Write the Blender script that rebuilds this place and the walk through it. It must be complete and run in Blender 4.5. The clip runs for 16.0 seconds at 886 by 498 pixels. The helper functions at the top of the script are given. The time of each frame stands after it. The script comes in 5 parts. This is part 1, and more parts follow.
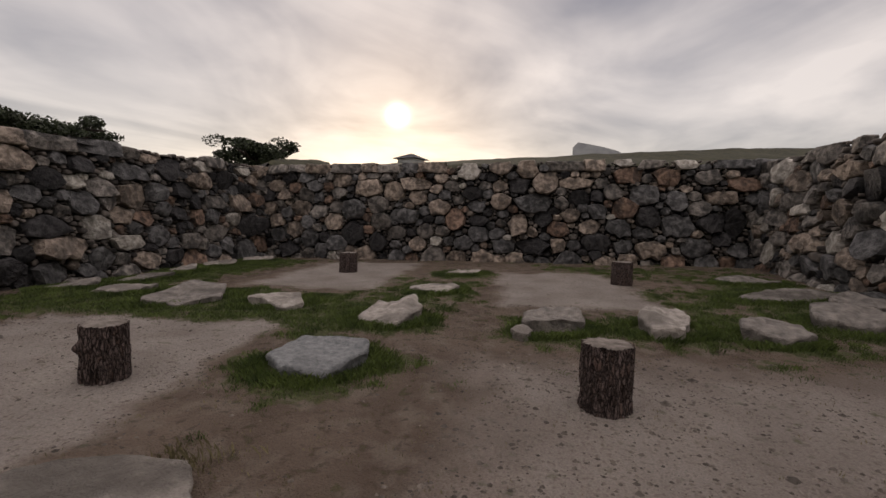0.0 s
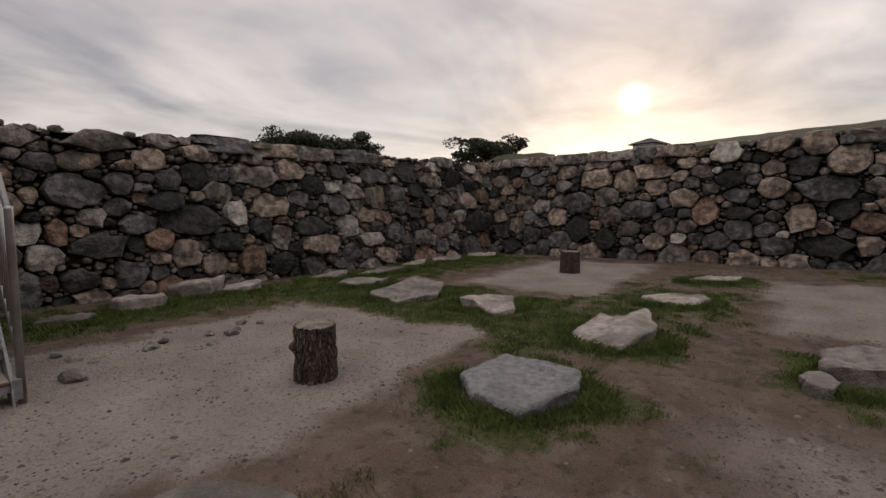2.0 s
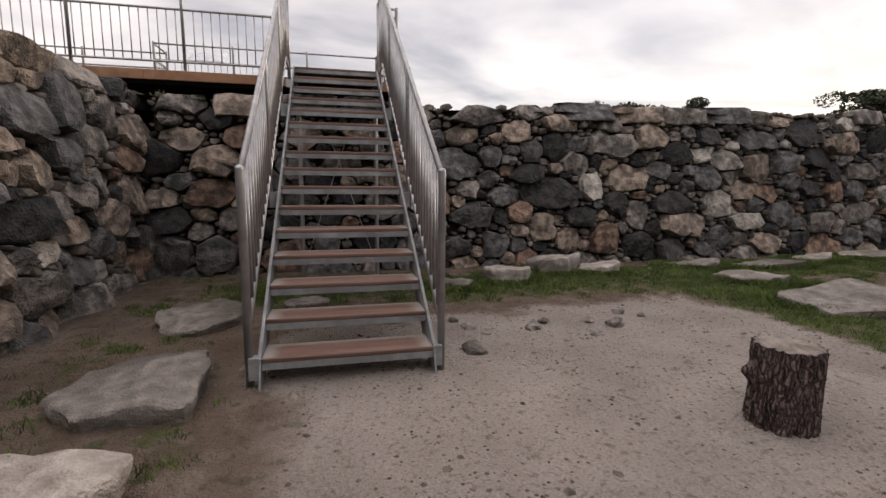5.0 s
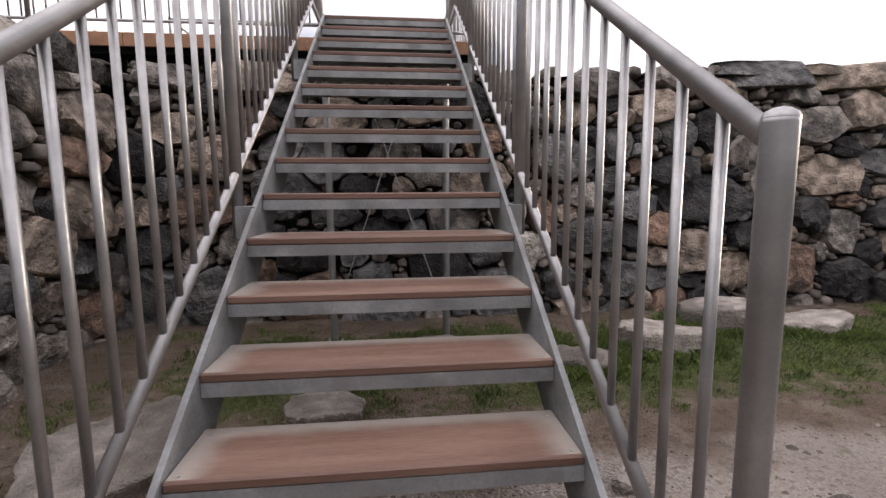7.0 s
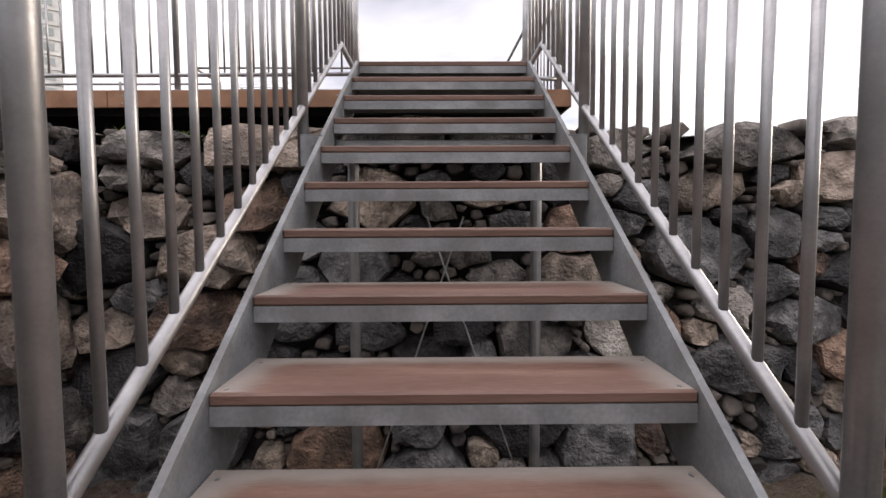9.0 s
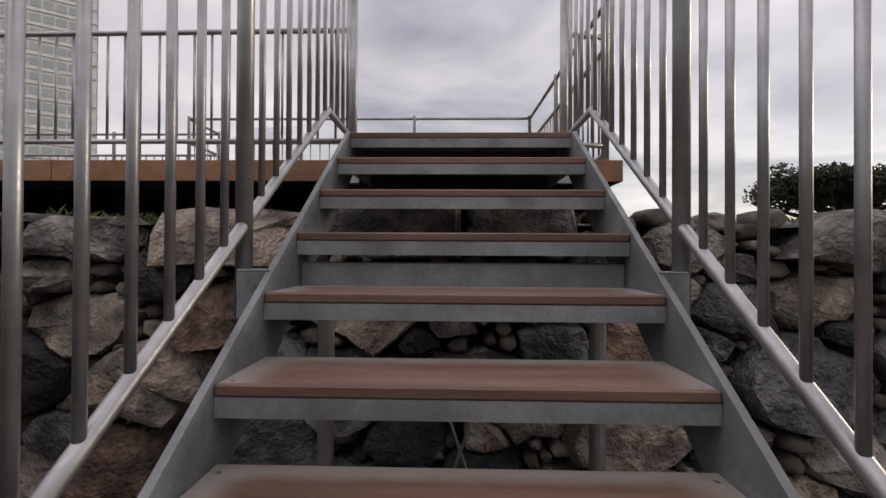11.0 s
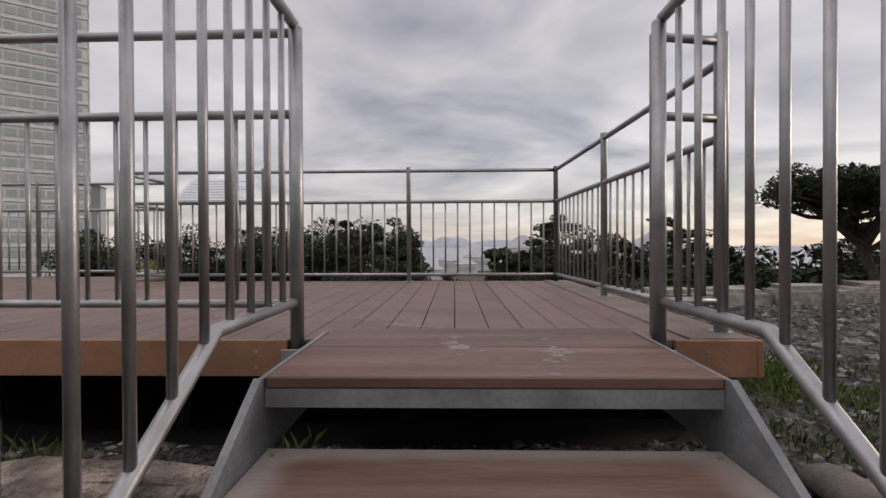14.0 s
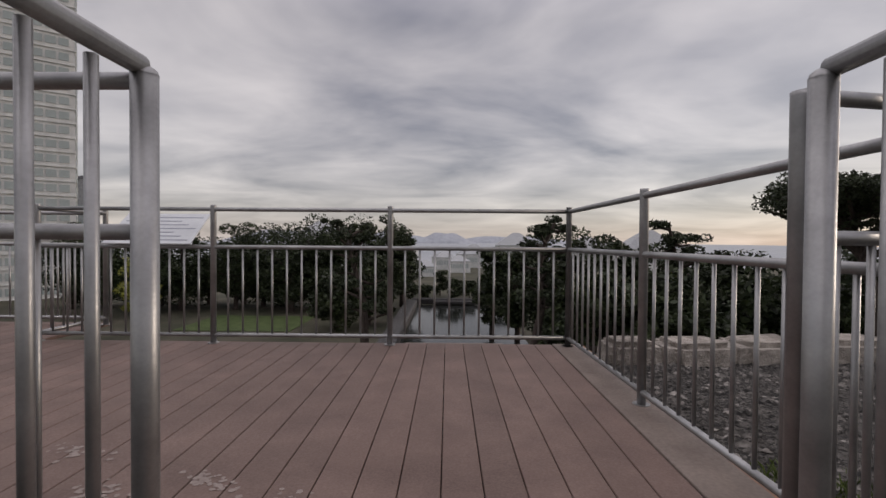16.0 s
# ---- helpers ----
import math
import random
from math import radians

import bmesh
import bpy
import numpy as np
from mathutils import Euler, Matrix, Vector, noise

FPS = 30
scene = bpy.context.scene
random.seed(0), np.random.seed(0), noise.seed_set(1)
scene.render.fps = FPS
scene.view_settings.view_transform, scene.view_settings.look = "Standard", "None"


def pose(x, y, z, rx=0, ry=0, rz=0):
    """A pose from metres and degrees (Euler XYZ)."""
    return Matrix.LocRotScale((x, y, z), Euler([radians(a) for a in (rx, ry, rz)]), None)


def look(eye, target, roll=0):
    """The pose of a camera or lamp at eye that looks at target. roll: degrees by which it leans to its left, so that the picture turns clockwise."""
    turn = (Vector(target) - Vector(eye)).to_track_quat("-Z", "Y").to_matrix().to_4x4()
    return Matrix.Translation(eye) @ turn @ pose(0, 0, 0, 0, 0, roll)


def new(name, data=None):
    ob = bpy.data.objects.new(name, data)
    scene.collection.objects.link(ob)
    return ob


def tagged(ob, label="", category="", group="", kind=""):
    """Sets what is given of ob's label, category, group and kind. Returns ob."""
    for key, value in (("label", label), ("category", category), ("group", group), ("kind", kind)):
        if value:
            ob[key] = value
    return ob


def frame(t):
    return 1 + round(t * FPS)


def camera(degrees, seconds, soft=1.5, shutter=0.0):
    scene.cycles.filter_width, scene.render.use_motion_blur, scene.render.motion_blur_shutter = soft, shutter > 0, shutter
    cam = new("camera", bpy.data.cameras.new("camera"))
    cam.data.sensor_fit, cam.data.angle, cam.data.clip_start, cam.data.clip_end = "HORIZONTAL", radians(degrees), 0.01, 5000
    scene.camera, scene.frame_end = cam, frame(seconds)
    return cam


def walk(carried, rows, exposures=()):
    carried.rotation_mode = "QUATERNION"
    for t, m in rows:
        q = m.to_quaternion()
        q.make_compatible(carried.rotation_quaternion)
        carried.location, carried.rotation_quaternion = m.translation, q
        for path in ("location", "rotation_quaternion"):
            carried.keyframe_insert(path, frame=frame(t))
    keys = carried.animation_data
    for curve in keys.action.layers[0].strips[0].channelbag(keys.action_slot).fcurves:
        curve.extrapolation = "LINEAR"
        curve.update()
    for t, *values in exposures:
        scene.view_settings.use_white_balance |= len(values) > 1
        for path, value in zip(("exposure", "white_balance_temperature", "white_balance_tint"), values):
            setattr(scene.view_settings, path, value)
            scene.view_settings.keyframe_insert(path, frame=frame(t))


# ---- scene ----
cam = camera(87.38, 16.0)
walk(cam, [
    (0.0, pose(-0.705, -4.308, 1.376, 86.27, -1.61, -77.43)),
    (0.5, pose(-0.238, -4.255, 1.413, 86.21, -1.74, -71.39)),
    (1.0, pose(0.030, -4.230, 1.424, 85.47, -1.19, -64.23)),
    (1.5, pose(0.127, -4.159, 1.436, 85.10, -0.75, -57.10)),
    (2.0, pose(0.118, -4.108, 1.424, 84.98, -0.32, -49.70)),
    (2.5, pose(0.108, -4.062, 1.420, 84.74, 0.08, -41.79)),
    (3.0, pose(0.085, -4.030, 1.422, 84.31, 0.37, -33.61)),
    (3.5, pose(0.032, -3.974, 1.424, 83.58, 0.08, -26.01)),
    (4.0, pose(-0.042, -3.817, 1.380, 82.66, -0.30, -19.96)),
    (4.5, pose(-0.080, -3.378, 1.304, 81.88, -0.27, -15.66)),
    (4.7, pose(-0.098, -3.149, 1.306, 81.97, -0.30, -14.54)),
    (6.8, pose(0.027, -0.611, 1.305, 82.93, 0.07, -7.37)),
    (7.0, pose(0.042, -0.369, 1.300, 82.91, 0.32, -6.05)),
    (7.5, pose(-0.005, 0.155, 1.316, 83.37, -0.12, -4.77)),
    (8.0, pose(0.017, 0.632, 1.534, 84.02, -0.53, -3.31)),
    (8.5, pose(-0.051, 0.908, 1.736, 84.75, 0.19, -2.06)),
    (9.0, pose(-0.035, 1.117, 1.876, 86.56, 0.25, -0.54)),
    (9.5, pose(-0.034, 1.342, 2.039, 88.74, -0.36, -0.34)),
    (10.0, pose(-0.037, 1.500, 2.201, 90.24, 0.25, 0.94)),
    (10.2, pose(-0.020, 1.588, 2.221, 90.73, -0.06, 1.44)),
    (12.3, pose(-0.054, 2.439, 2.766, 89.90, -0.55, 1.40)),
    (12.5, pose(-0.066, 2.510, 2.851, 89.90, -0.25, 1.64)),
    (13.0, pose(-0.045, 2.723, 2.947, 89.59, -0.15, 1.88)),
    (13.5, pose(-0.071, 2.960, 3.091, 89.70, -0.11, 1.61)),
    (14.0, pose(-0.091, 3.188, 3.287, 89.54, 0.25, 1.43)),
    (14.5, pose(-0.067, 3.417, 3.424, 89.34, 0.47, 1.14)),
    (15.0, pose(-0.128, 3.625, 3.552, 89.20, 0.20, 0.84)),
    (15.5, pose(-0.088, 3.804, 3.662, 89.18, -0.11, 0.64)),
    (16.0, pose(-0.075, 4.001, 3.777, 89.01, -0.45, 0.60)),
], exposures=[(0.0, 0.0, 7500, 17), (2.0, 0.04, 7500, 17), (4.5, 0.52, 7400, 16), (6.8, 1.27, 7000, 16), (7.2, 1.29, 7000, 16), (8.0, 1.56, 6950, 16), (8.5, 1.52, 6950, 16), (9.0, 1.2, 6950, 16), (10.2, 0.55, 6950, 16), (12.5, 0.2, 6900, 16), (14.0, 0.18, 6900, 16), (16.0, -0.12, 6900, 16)])

# ---- sky, sun ----
SUN = Vector((0.93, 0.31, 0.21)).normalized()
world = bpy.data.worlds.new("sky")
scene.world = world
world.use_nodes = True
wn, wl = world.node_tree.nodes, world.node_tree.links
wn.clear()


def wnode(kind, **kw):
    n = wn.new(kind)
    for k, v in kw.items():
        setattr(n, k, v)
    return n


def wmath(op, a, b=None, clamp=False):
    n = wn.new("ShaderNodeMath")
    n.operation, n.use_clamp = op, clamp
    for k, v in enumerate((a, b)):
        if v is None:
            continue
        if isinstance(v, (int, float)):
            n.inputs[k].default_value = v
        else:
            wl.new(v, n.inputs[k])
    return n.outputs[0]


def wmix(f, a, b, blend="MIX"):
    n = wn.new("ShaderNodeMix")
    n.data_type, n.blend_type = "RGBA", blend
    for sock, v in ((n.inputs[0], f), (n.inputs[6], a), (n.inputs[7], b)):
        if isinstance(v, (int, float)):
            sock.default_value = v
        elif isinstance(v, tuple):
            sock.default_value = (*v, 1)
        else:
            wl.new(v, sock)
    return n.outputs[2]


coord = wnode("ShaderNodeTexCoord")
sep = wnode("ShaderNodeSeparateXYZ")
wl.new(coord.outputs["Generated"], sep.inputs[0])
up = wmath("MAXIMUM", sep.outputs[2], 0.0)
flat = wmath("ADD", up, 0.13)
comb = wnode("ShaderNodeCombineXYZ")
wl.new(wmath("DIVIDE", sep.outputs[0], flat), comb.inputs[0])
wl.new(wmath("DIVIDE", sep.outputs[1], flat), comb.inputs[1])
mapn = wnode("ShaderNodeMapping")
mapn.inputs["Rotation"].default_value = (0, 0, radians(32))
mapn.inputs["Scale"].default_value = (0.8, 1.0, 1)
wl.new(comb.outputs[0], mapn.inputs[0])
big = wnode("ShaderNodeTexNoise")
big.inputs["Scale"].default_value, big.inputs["Detail"].default_value, big.inputs["Roughness"].default_value = 0.75, 5.0, 0.5
big.inputs["Distortion"].default_value = 0.9
wl.new(mapn.outputs[0], big.inputs[0])
fine = wnode("ShaderNodeTexNoise")
fine.inputs["Scale"].default_value, fine.inputs["Detail"].default_value = 2.4, 6.0
fine.inputs["Distortion"].default_value = 0.4
wl.new(mapn.outputs[0], fine.inputs[0])
cloud = wmath("ADD", wmath("MULTIPLY", big.outputs[0], 0.78), wmath("MULTIPLY", fine.outputs[0], 0.22))
ramp = wnode("ShaderNodeMapRange")
ramp.inputs[1].default_value, ramp.inputs[2].default_value = 0.36, 0.67
wl.new(cloud, ramp.inputs[0])
dotn = wnode("ShaderNodeVectorMath", operation="DOT_PRODUCT")
wl.new(coord.outputs["Generated"], dotn.inputs[0])
dotn.inputs[1].default_value = SUN
toward = wmath("MAXIMUM", dotn.outputs["Value"], 0.0)
veil = wmath("POWER", toward, 22.0)
glow = wmath("POWER", toward, 5.0)
halo = wmath("POWER", toward, 160.0)
disc = wmath("POWER", toward, 7000.0)
sky = wmix(ramp.outputs[0], (0.25, 0.255, 0.305), (0.79, 0.778, 0.79))
low = wmath("POWER", wmath("SUBTRACT", 1.0, up), 9.0)
sky = wmix(wmath("MULTIPLY", low, 0.55), sky, (0.47, 0.455, 0.48))
sky = wmix(wmath("MULTIPLY", veil, wmath("ADD", 0.03, wmath("MULTIPLY", ramp.outputs[0], 0.27))), sky, (1.0, 0.90, 0.76), "ADD")
sky = wmix(wmath("MULTIPLY", wmath("MULTIPLY", glow, low), wmath("ADD", 0.10, wmath("MULTIPLY", ramp.outputs[0], 0.30))), sky, (1.0, 0.90, 0.82), "ADD")
sky = wmix(wmath("MULTIPLY", wmath("MULTIPLY", halo, low), 0.28), sky, (1.0, 0.74, 0.40), "ADD")
sky = wmix(wmath("MULTIPLY", disc, 4.0), sky, (1.0, 0.92, 0.75), "ADD")
gain = wnode("ShaderNodeVectorMath", operation="SCALE")
wl.new(sky, gain.inputs[0])
wl.new(wmath("ADD", 0.93, wmath("MULTIPLY", wmath("MAXIMUM", wmath("SUBTRACT", up, 0.42), 0.0), 3.7)), gain.inputs["Scale"])
sky = gain.outputs[0]
nish = wnode("ShaderNodeTexSky", sky_type="NISHITA")
nish.sun_disc, nish.sun_elevation, nish.sun_rotation = False, math.asin(SUN.z), math.atan2(SUN.x, SUN.y)
nish.air_density, nish.dust_density = 1.0, 0.4
bg_cloud, bg_air = wnode("ShaderNodeBackground"), wnode("ShaderNodeBackground")
wl.new(sky, bg_cloud.inputs[0])
bg_cloud.inputs[1].default_value = 0.9
wl.new(nish.outputs[0], bg_air.inputs[0])
bg_air.inputs[1].default_value = 0.03
both, wout = wnode("ShaderNodeAddShader"), wnode("ShaderNodeOutputWorld")
wl.new(bg_cloud.outputs[0], both.inputs[0])
wl.new(bg_air.outputs[0], both.inputs[1])
wl.new(both.outputs[0], wout.inputs[0])

sun_data = bpy.data.lights.new("sun", "SUN")
sun_data.energy, sun_data.angle, sun_data.color = 0.9, radians(14), (1.0, 0.9, 0.78)
new("sun", sun_data).matrix_world = look(SUN * 50, (0, 0, 0))


# ---- materials ----
def material(name, dark, light, scale=6.0, rough=0.85, bump=0.3, metal=0.0, fine=60.0, vary=0.0, stretch=(1, 1, 1), stain=0.0,
             stain_col=(0.02, 0.02, 0.02), stain_scale=1.2, island=False, gap=(0.3, 0.7), bump_dist=0.02, speck=0.3):
    m = bpy.data.materials.new(name)
    m.use_nodes = True
    nt = m.node_tree
    nodes, links = nt.nodes, nt.links
    bsdf = nodes["Principled BSDF"]
    geo = nodes.new("ShaderNodeNewGeometry")
    mp = nodes.new("ShaderNodeMapping")
    mp.inputs["Scale"].default_value = stretch
    links.new(geo.outputs["Position"], mp.inputs[0])

    def tex(s, d=4.0):
        n = nodes.new("ShaderNodeTexNoise")
        n.inputs["Scale"].default_value, n.inputs["Detail"].default_value = s, d
        links.new(mp.outputs[0], n.inputs[0])
        return n.outputs[0]

    def rng(sock, a, b, c=0.0, d=1.0):
        n = nodes.new("ShaderNodeMapRange")
        for k, v in enumerate((a, b, c, d)):
            n.inputs[k + 1].default_value = v
        links.new(sock, n.inputs[0])
        return n.outputs[0]

    def mix(f, a, b, blend="MIX"):
        n = nodes.new("ShaderNodeMix")
        n.data_type, n.blend_type = "RGBA", blend
        for sock, v in ((n.inputs[0], f), (n.inputs[6], a), (n.inputs[7], b)):
            if isinstance(v, (int, float)):
                sock.default_value = v
            elif isinstance(v, tuple):
                sock.default_value = (*v, 1)
            else:
                links.new(v, sock)
        return n.outputs[2]

    coarse, grain = tex(scale), tex(fine, 3.0)
    col = mix(rng(coarse, *gap), dark, light)
    col = mix(rng(grain, 0.3, 0.7, 0.0, speck), col, mix(1.0, col, (0.45, 0.45, 0.45), "MULTIPLY"))
    if stain:
        col = mix(rng(tex(stain_scale, 6.0), 0.5, 0.60, 0.0, stain), col, stain_col)
    if vary:
        if island:
            rnd = geo.outputs["Random Per Island"]
        else:
            info = nodes.new("ShaderNodeObjectInfo")
            rnd = info.outputs["Random"]
        hsv = nodes.new("ShaderNodeHueSaturation")
        links.new(rng(rnd, 0.0, 1.0, 1.0 - vary, 1.0 + vary), hsv.inputs["Value"])
        links.new(col, hsv.inputs["Color"])
        col = hsv.outputs[0]
    links.new(col, bsdf.inputs["Base Color"])
    links.new(rng(grain, 0.2, 0.8, max(0.05, rough - 0.12), min(1.0, rough + 0.1)), bsdf.inputs["Roughness"])
    bsdf.inputs["Metallic"].default_value = metal
    bsdf.inputs["Specular IOR Level"].default_value = 0.35
    if bump:
        b = nodes.new("ShaderNodeBump")
        b.inputs["Strength"].default_value, b.inputs["Distance"].default_value = bump, bump_dist
        add = nodes.new("ShaderNodeMath")
        add.operation = "MULTIPLY_ADD"
        links.new(grain, add.inputs[0])
        add.inputs[1].default_value = 0.3
        links.new(coarse, add.inputs[2])
        links.new(add.outputs[0], b.inputs["Height"])
        links.new(b.outputs[0], bsdf.inputs["Normal"])
    return m


def bark_material():
    """Scaly pine bark: upright plates parted by dark cracks."""
    m = bpy.data.materials.new("bark")
    m.use_nodes = True
    nodes, links = m.node_tree.nodes, m.node_tree.links
    bsdf = nodes["Principled BSDF"]
    geo, mp, warp = nodes.new("ShaderNodeNewGeometry"), nodes.new("ShaderNodeMapping"), nodes.new("ShaderNodeTexNoise")
    mp.inputs["Scale"].default_value = (44, 44, 13)
    warp.inputs["Scale"].default_value, warp.inputs["Detail"].default_value = 14.0, 4.0
    links.new(geo.outputs["Position"], warp.inputs[0])
    shift = nodes.new("ShaderNodeVectorMath")
    shift.operation = "MULTIPLY_ADD"
    links.new(warp.outputs["Color"], shift.inputs[0])
    shift.inputs[1].default_value = (0.045, 0.045, 0.09)
    links.new(geo.outputs["Position"], shift.inputs[2])
    links.new(shift.outputs[0], mp.inputs[0])
    cell, plate, grain = nodes.new("ShaderNodeTexVoronoi"), nodes.new("ShaderNodeTexVoronoi"), nodes.new("ShaderNodeTexNoise")
    cell.feature = "DISTANCE_TO_EDGE"
    for n in (cell, plate):
        n.inputs["Scale"].default_value = 1.0
        links.new(mp.outputs[0], n.inputs["Vector"])
    grain.inputs["Scale"].default_value, grain.inputs["Detail"].default_value = 60.0, 5.0
    links.new(geo.outputs["Position"], grain.inputs[0])

    def mixed(fac, a, b):
        n = nodes.new("ShaderNodeMix")
        n.data_type = "RGBA"
        for sock, v in ((n.inputs[0], fac), (n.inputs[6], a), (n.inputs[7], b)):
            if isinstance(v, tuple):
                sock.default_value = (*v, 1)
            else:
                links.new(v, sock)
        return n.outputs[2]

    def ranged(sock, a, b, c=0.0, d=1.0):
        n = nodes.new("ShaderNodeMapRange")
        for k, v in enumerate((a, b, c, d)):
            n.inputs[k + 1].default_value = v
        links.new(sock, n.inputs[0])
        return n.outputs[0]

    tone = mixed(ranged(grain.outputs[0], 0.3, 0.7), (0.07, 0.052, 0.047), (0.20, 0.15, 0.136))
    tone = mixed(ranged(plate.outputs["Color"], 0.55, 0.9, 0.0, 0.7), tone, (0.15, 0.095, 0.075))
    col = mixed(ranged(cell.outputs["Distance"], 0.0, 0.20, 0.1, 1.0), (0.016, 0.012, 0.011), tone)
    links.new(col, bsdf.inputs["Base Color"])
    bsdf.inputs["Roughness"].default_value = 0.9
    bsdf.inputs["Specular IOR Level"].default_value = 0.25
    add = nodes.new("ShaderNodeMath")
    add.operation = "MULTIPLY_ADD"
    links.new(grain.outputs[0], add.inputs[0])
    add.inputs[1].default_value = 0.3
    links.new(ranged(cell.outputs["Distance"], 0.0, 0.25), add.inputs[2])
    bump = nodes.new("ShaderNodeBump")
    bump.inputs["Strength"].default_value, bump.inputs["Distance"].default_value = 1.0, 0.015
    links.new(add.outputs[0], bump.inputs["Height"])
    links.new(bump.outputs[0], bsdf.inputs["Normal"])
    return m


TONES = [
    material("stone_black", (0.014, 0.013, 0.014), (0.05, 0.047, 0.047), 8, 0.75, 1.0, fine=45, bump_dist=0.10, gap=(0.38, 0.62), stain_scale=3.5, vary=0.35, stain=0.4),
    material("stone_slate", (0.065, 0.064, 0.064), (0.175, 0.17, 0.168), 8, 0.8, 1.0, fine=45, bump_dist=0.10, gap=(0.38, 0.62), stain_scale=3.5, vary=0.3, stain=0.6),
    material("stone_grey", (0.115, 0.105, 0.095), (0.28, 0.25, 0.222), 8, 0.85, 1.0, fine=45, bump_dist=0.10, gap=(0.38, 0.62), stain_scale=3.5, vary=0.3, stain=0.7),
    material("stone_tan", (0.16, 0.125, 0.10), (0.42, 0.34, 0.275), 8, 0.85, 1.0, fine=45, bump_dist=0.10, gap=(0.38, 0.62), stain_scale=3.5, vary=0.25, stain=0.6, stain_col=(0.05, 0.045, 0.04)),
    material("stone_pale", (0.32, 0.29, 0.25), (0.60, 0.56, 0.50), 8, 0.85, 1.0, fine=45, bump_dist=0.10, gap=(0.38, 0.62), stain_scale=3.5, vary=0.2, stain=0.5, stain_col=(0.10, 0.09, 0.08)),
    material("stone_rust", (0.10, 0.064, 0.047), (0.28, 0.185, 0.135), 8, 0.85, 1.0, fine=45, bump_dist=0.10, gap=(0.38, 0.62), stain_scale=3.5, vary=0.3, stain=0.6),
]
CHINK = material("chink_stone", (0.04, 0.036, 0.034), (0.17, 0.145, 0.125), 5, 0.9, 0.5, vary=0.6, island=True)
# near-black earth: the shade of wall gaps and under the deck is in its colour
SHADED_EARTH = material("shaded_earth", (0.007, 0.006, 0.006), (0.024, 0.02, 0.018), 6, 0.95, 0.5)
FOOT = [material("footing_slate", (0.115, 0.122, 0.125), (0.24, 0.246, 0.245), 16, 0.85, 1.0, fine=80, bump_dist=0.04, stain=0.35, stain_col=(0.1, 0.1, 0.1)),
        material("footing_pale", (0.22, 0.195, 0.17), (0.46, 0.415, 0.37), 9, 0.88, 1.0, fine=70, bump_dist=0.07, stain=0.8, stain_col=(0.13, 0.115, 0.1)),
        material("footing_grey", (0.12, 0.108, 0.097), (0.29, 0.26, 0.23), 9, 0.88, 1.0, fine=70, bump_dist=0.07, stain=0.8, stain_col=(0.08, 0.07, 0.06))]
BARK = bark_material()
CUT = material("cut_wood", (0.10, 0.085, 0.072), (0.24, 0.205, 0.18), 12, 0.85, 0.4, stain=0.5, stain_col=(0.09, 0.075, 0.06), stain_scale=8)
STEEL = material("galvanised_steel", (0.25, 0.25, 0.252), (0.385, 0.385, 0.387), 9, 0.45, 0.05, metal=0.85, fine=120, speck=0.08, stain=0.35, stain_col=(0.3, 0.3, 0.3), stain_scale=5)
CHANNEL = material("grey_painted_steel", (0.17, 0.18, 0.185), (0.29, 0.30, 0.305), 7, 0.6, 0.1, metal=0.25, fine=90, stain=0.5, stain_col=(0.13, 0.125, 0.12), stain_scale=4)
PLANK = material("brown_composite_plank", (0.13, 0.084, 0.07), (0.195, 0.13, 0.109), 4, 0.6, 0.15, fine=110, vary=0.10, stain=0.35, stain_col=(0.13, 0.085, 0.07), stain_scale=2.5)
TREAD = material("reddish_wood_tread", (0.11, 0.06, 0.044), (0.19, 0.115, 0.088), 7, 0.55, 0.25, fine=90, vary=0.12, stretch=(0.25, 2, 2), stain=0.5, stain_col=(0.085, 0.047, 0.034), stain_scale=3)
FASCIA = material("orange_brown_fascia", (0.20, 0.095, 0.05), (0.31, 0.16, 0.09), 5, 0.6, 0.1, fine=80, stain=0.4, stain_col=(0.14, 0.075, 0.045), stain_scale=3)
# steel below the deck, near-black so the shade there is in the colour
SHADE_STEEL = material("shade_dark_steel", (0.010, 0.010, 0.010), (0.022, 0.021, 0.02), 5, 0.8, 0.1)
EDGE = material("pale_border_plank", (0.155, 0.12, 0.104), (0.23, 0.185, 0.16), 5, 0.7, 0.1, vary=0.08)
GRAVEL = material("dark_gravel", (0.012, 0.011, 0.010), (0.085, 0.078, 0.072), 30, 0.95, 1.0, fine=35, gap=(0.4, 0.62), bump_dist=0.05)
PEBBLE = material("gravel_pebbles", (0.022, 0.02, 0.018), (0.20, 0.185, 0.17), 9, 0.9, 0.3, gap=(0.42, 0.66), vary=0.75, island=True)
CLOD = material("dirt_crumbs", (0.05, 0.04, 0.032), (0.2, 0.17, 0.145), 20, 0.95, 0.2, vary=0.5, island=True)
GRASS = material("grass_blades", (0.038, 0.062, 0.013), (0.11, 0.15, 0.036), 3, 0.7, 0.0, vary=0.45, island=True)
DRYGRASS = material("dry_grass", (0.10, 0.085, 0.04), (0.22, 0.19, 0.10), 3, 0.8, 0.0, vary=0.35, island=True)
BANK = material("turf", (0.02, 0.02, 0.010), (0.055, 0.052, 0.024), 5, 0.95, 0.8, fine=25)
NEEDLE = material("pine_needles", (0.014, 0.022, 0.010), (0.040, 0.052, 0.022), 2, 0.7, 0.0, vary=0.5, island=True)
LEAF = material("dark_broad_leaves", (0.012, 0.020, 0.008), (0.042, 0.058, 0.02), 0.6, 0.6, 0.0, vary=0.55, island=True)
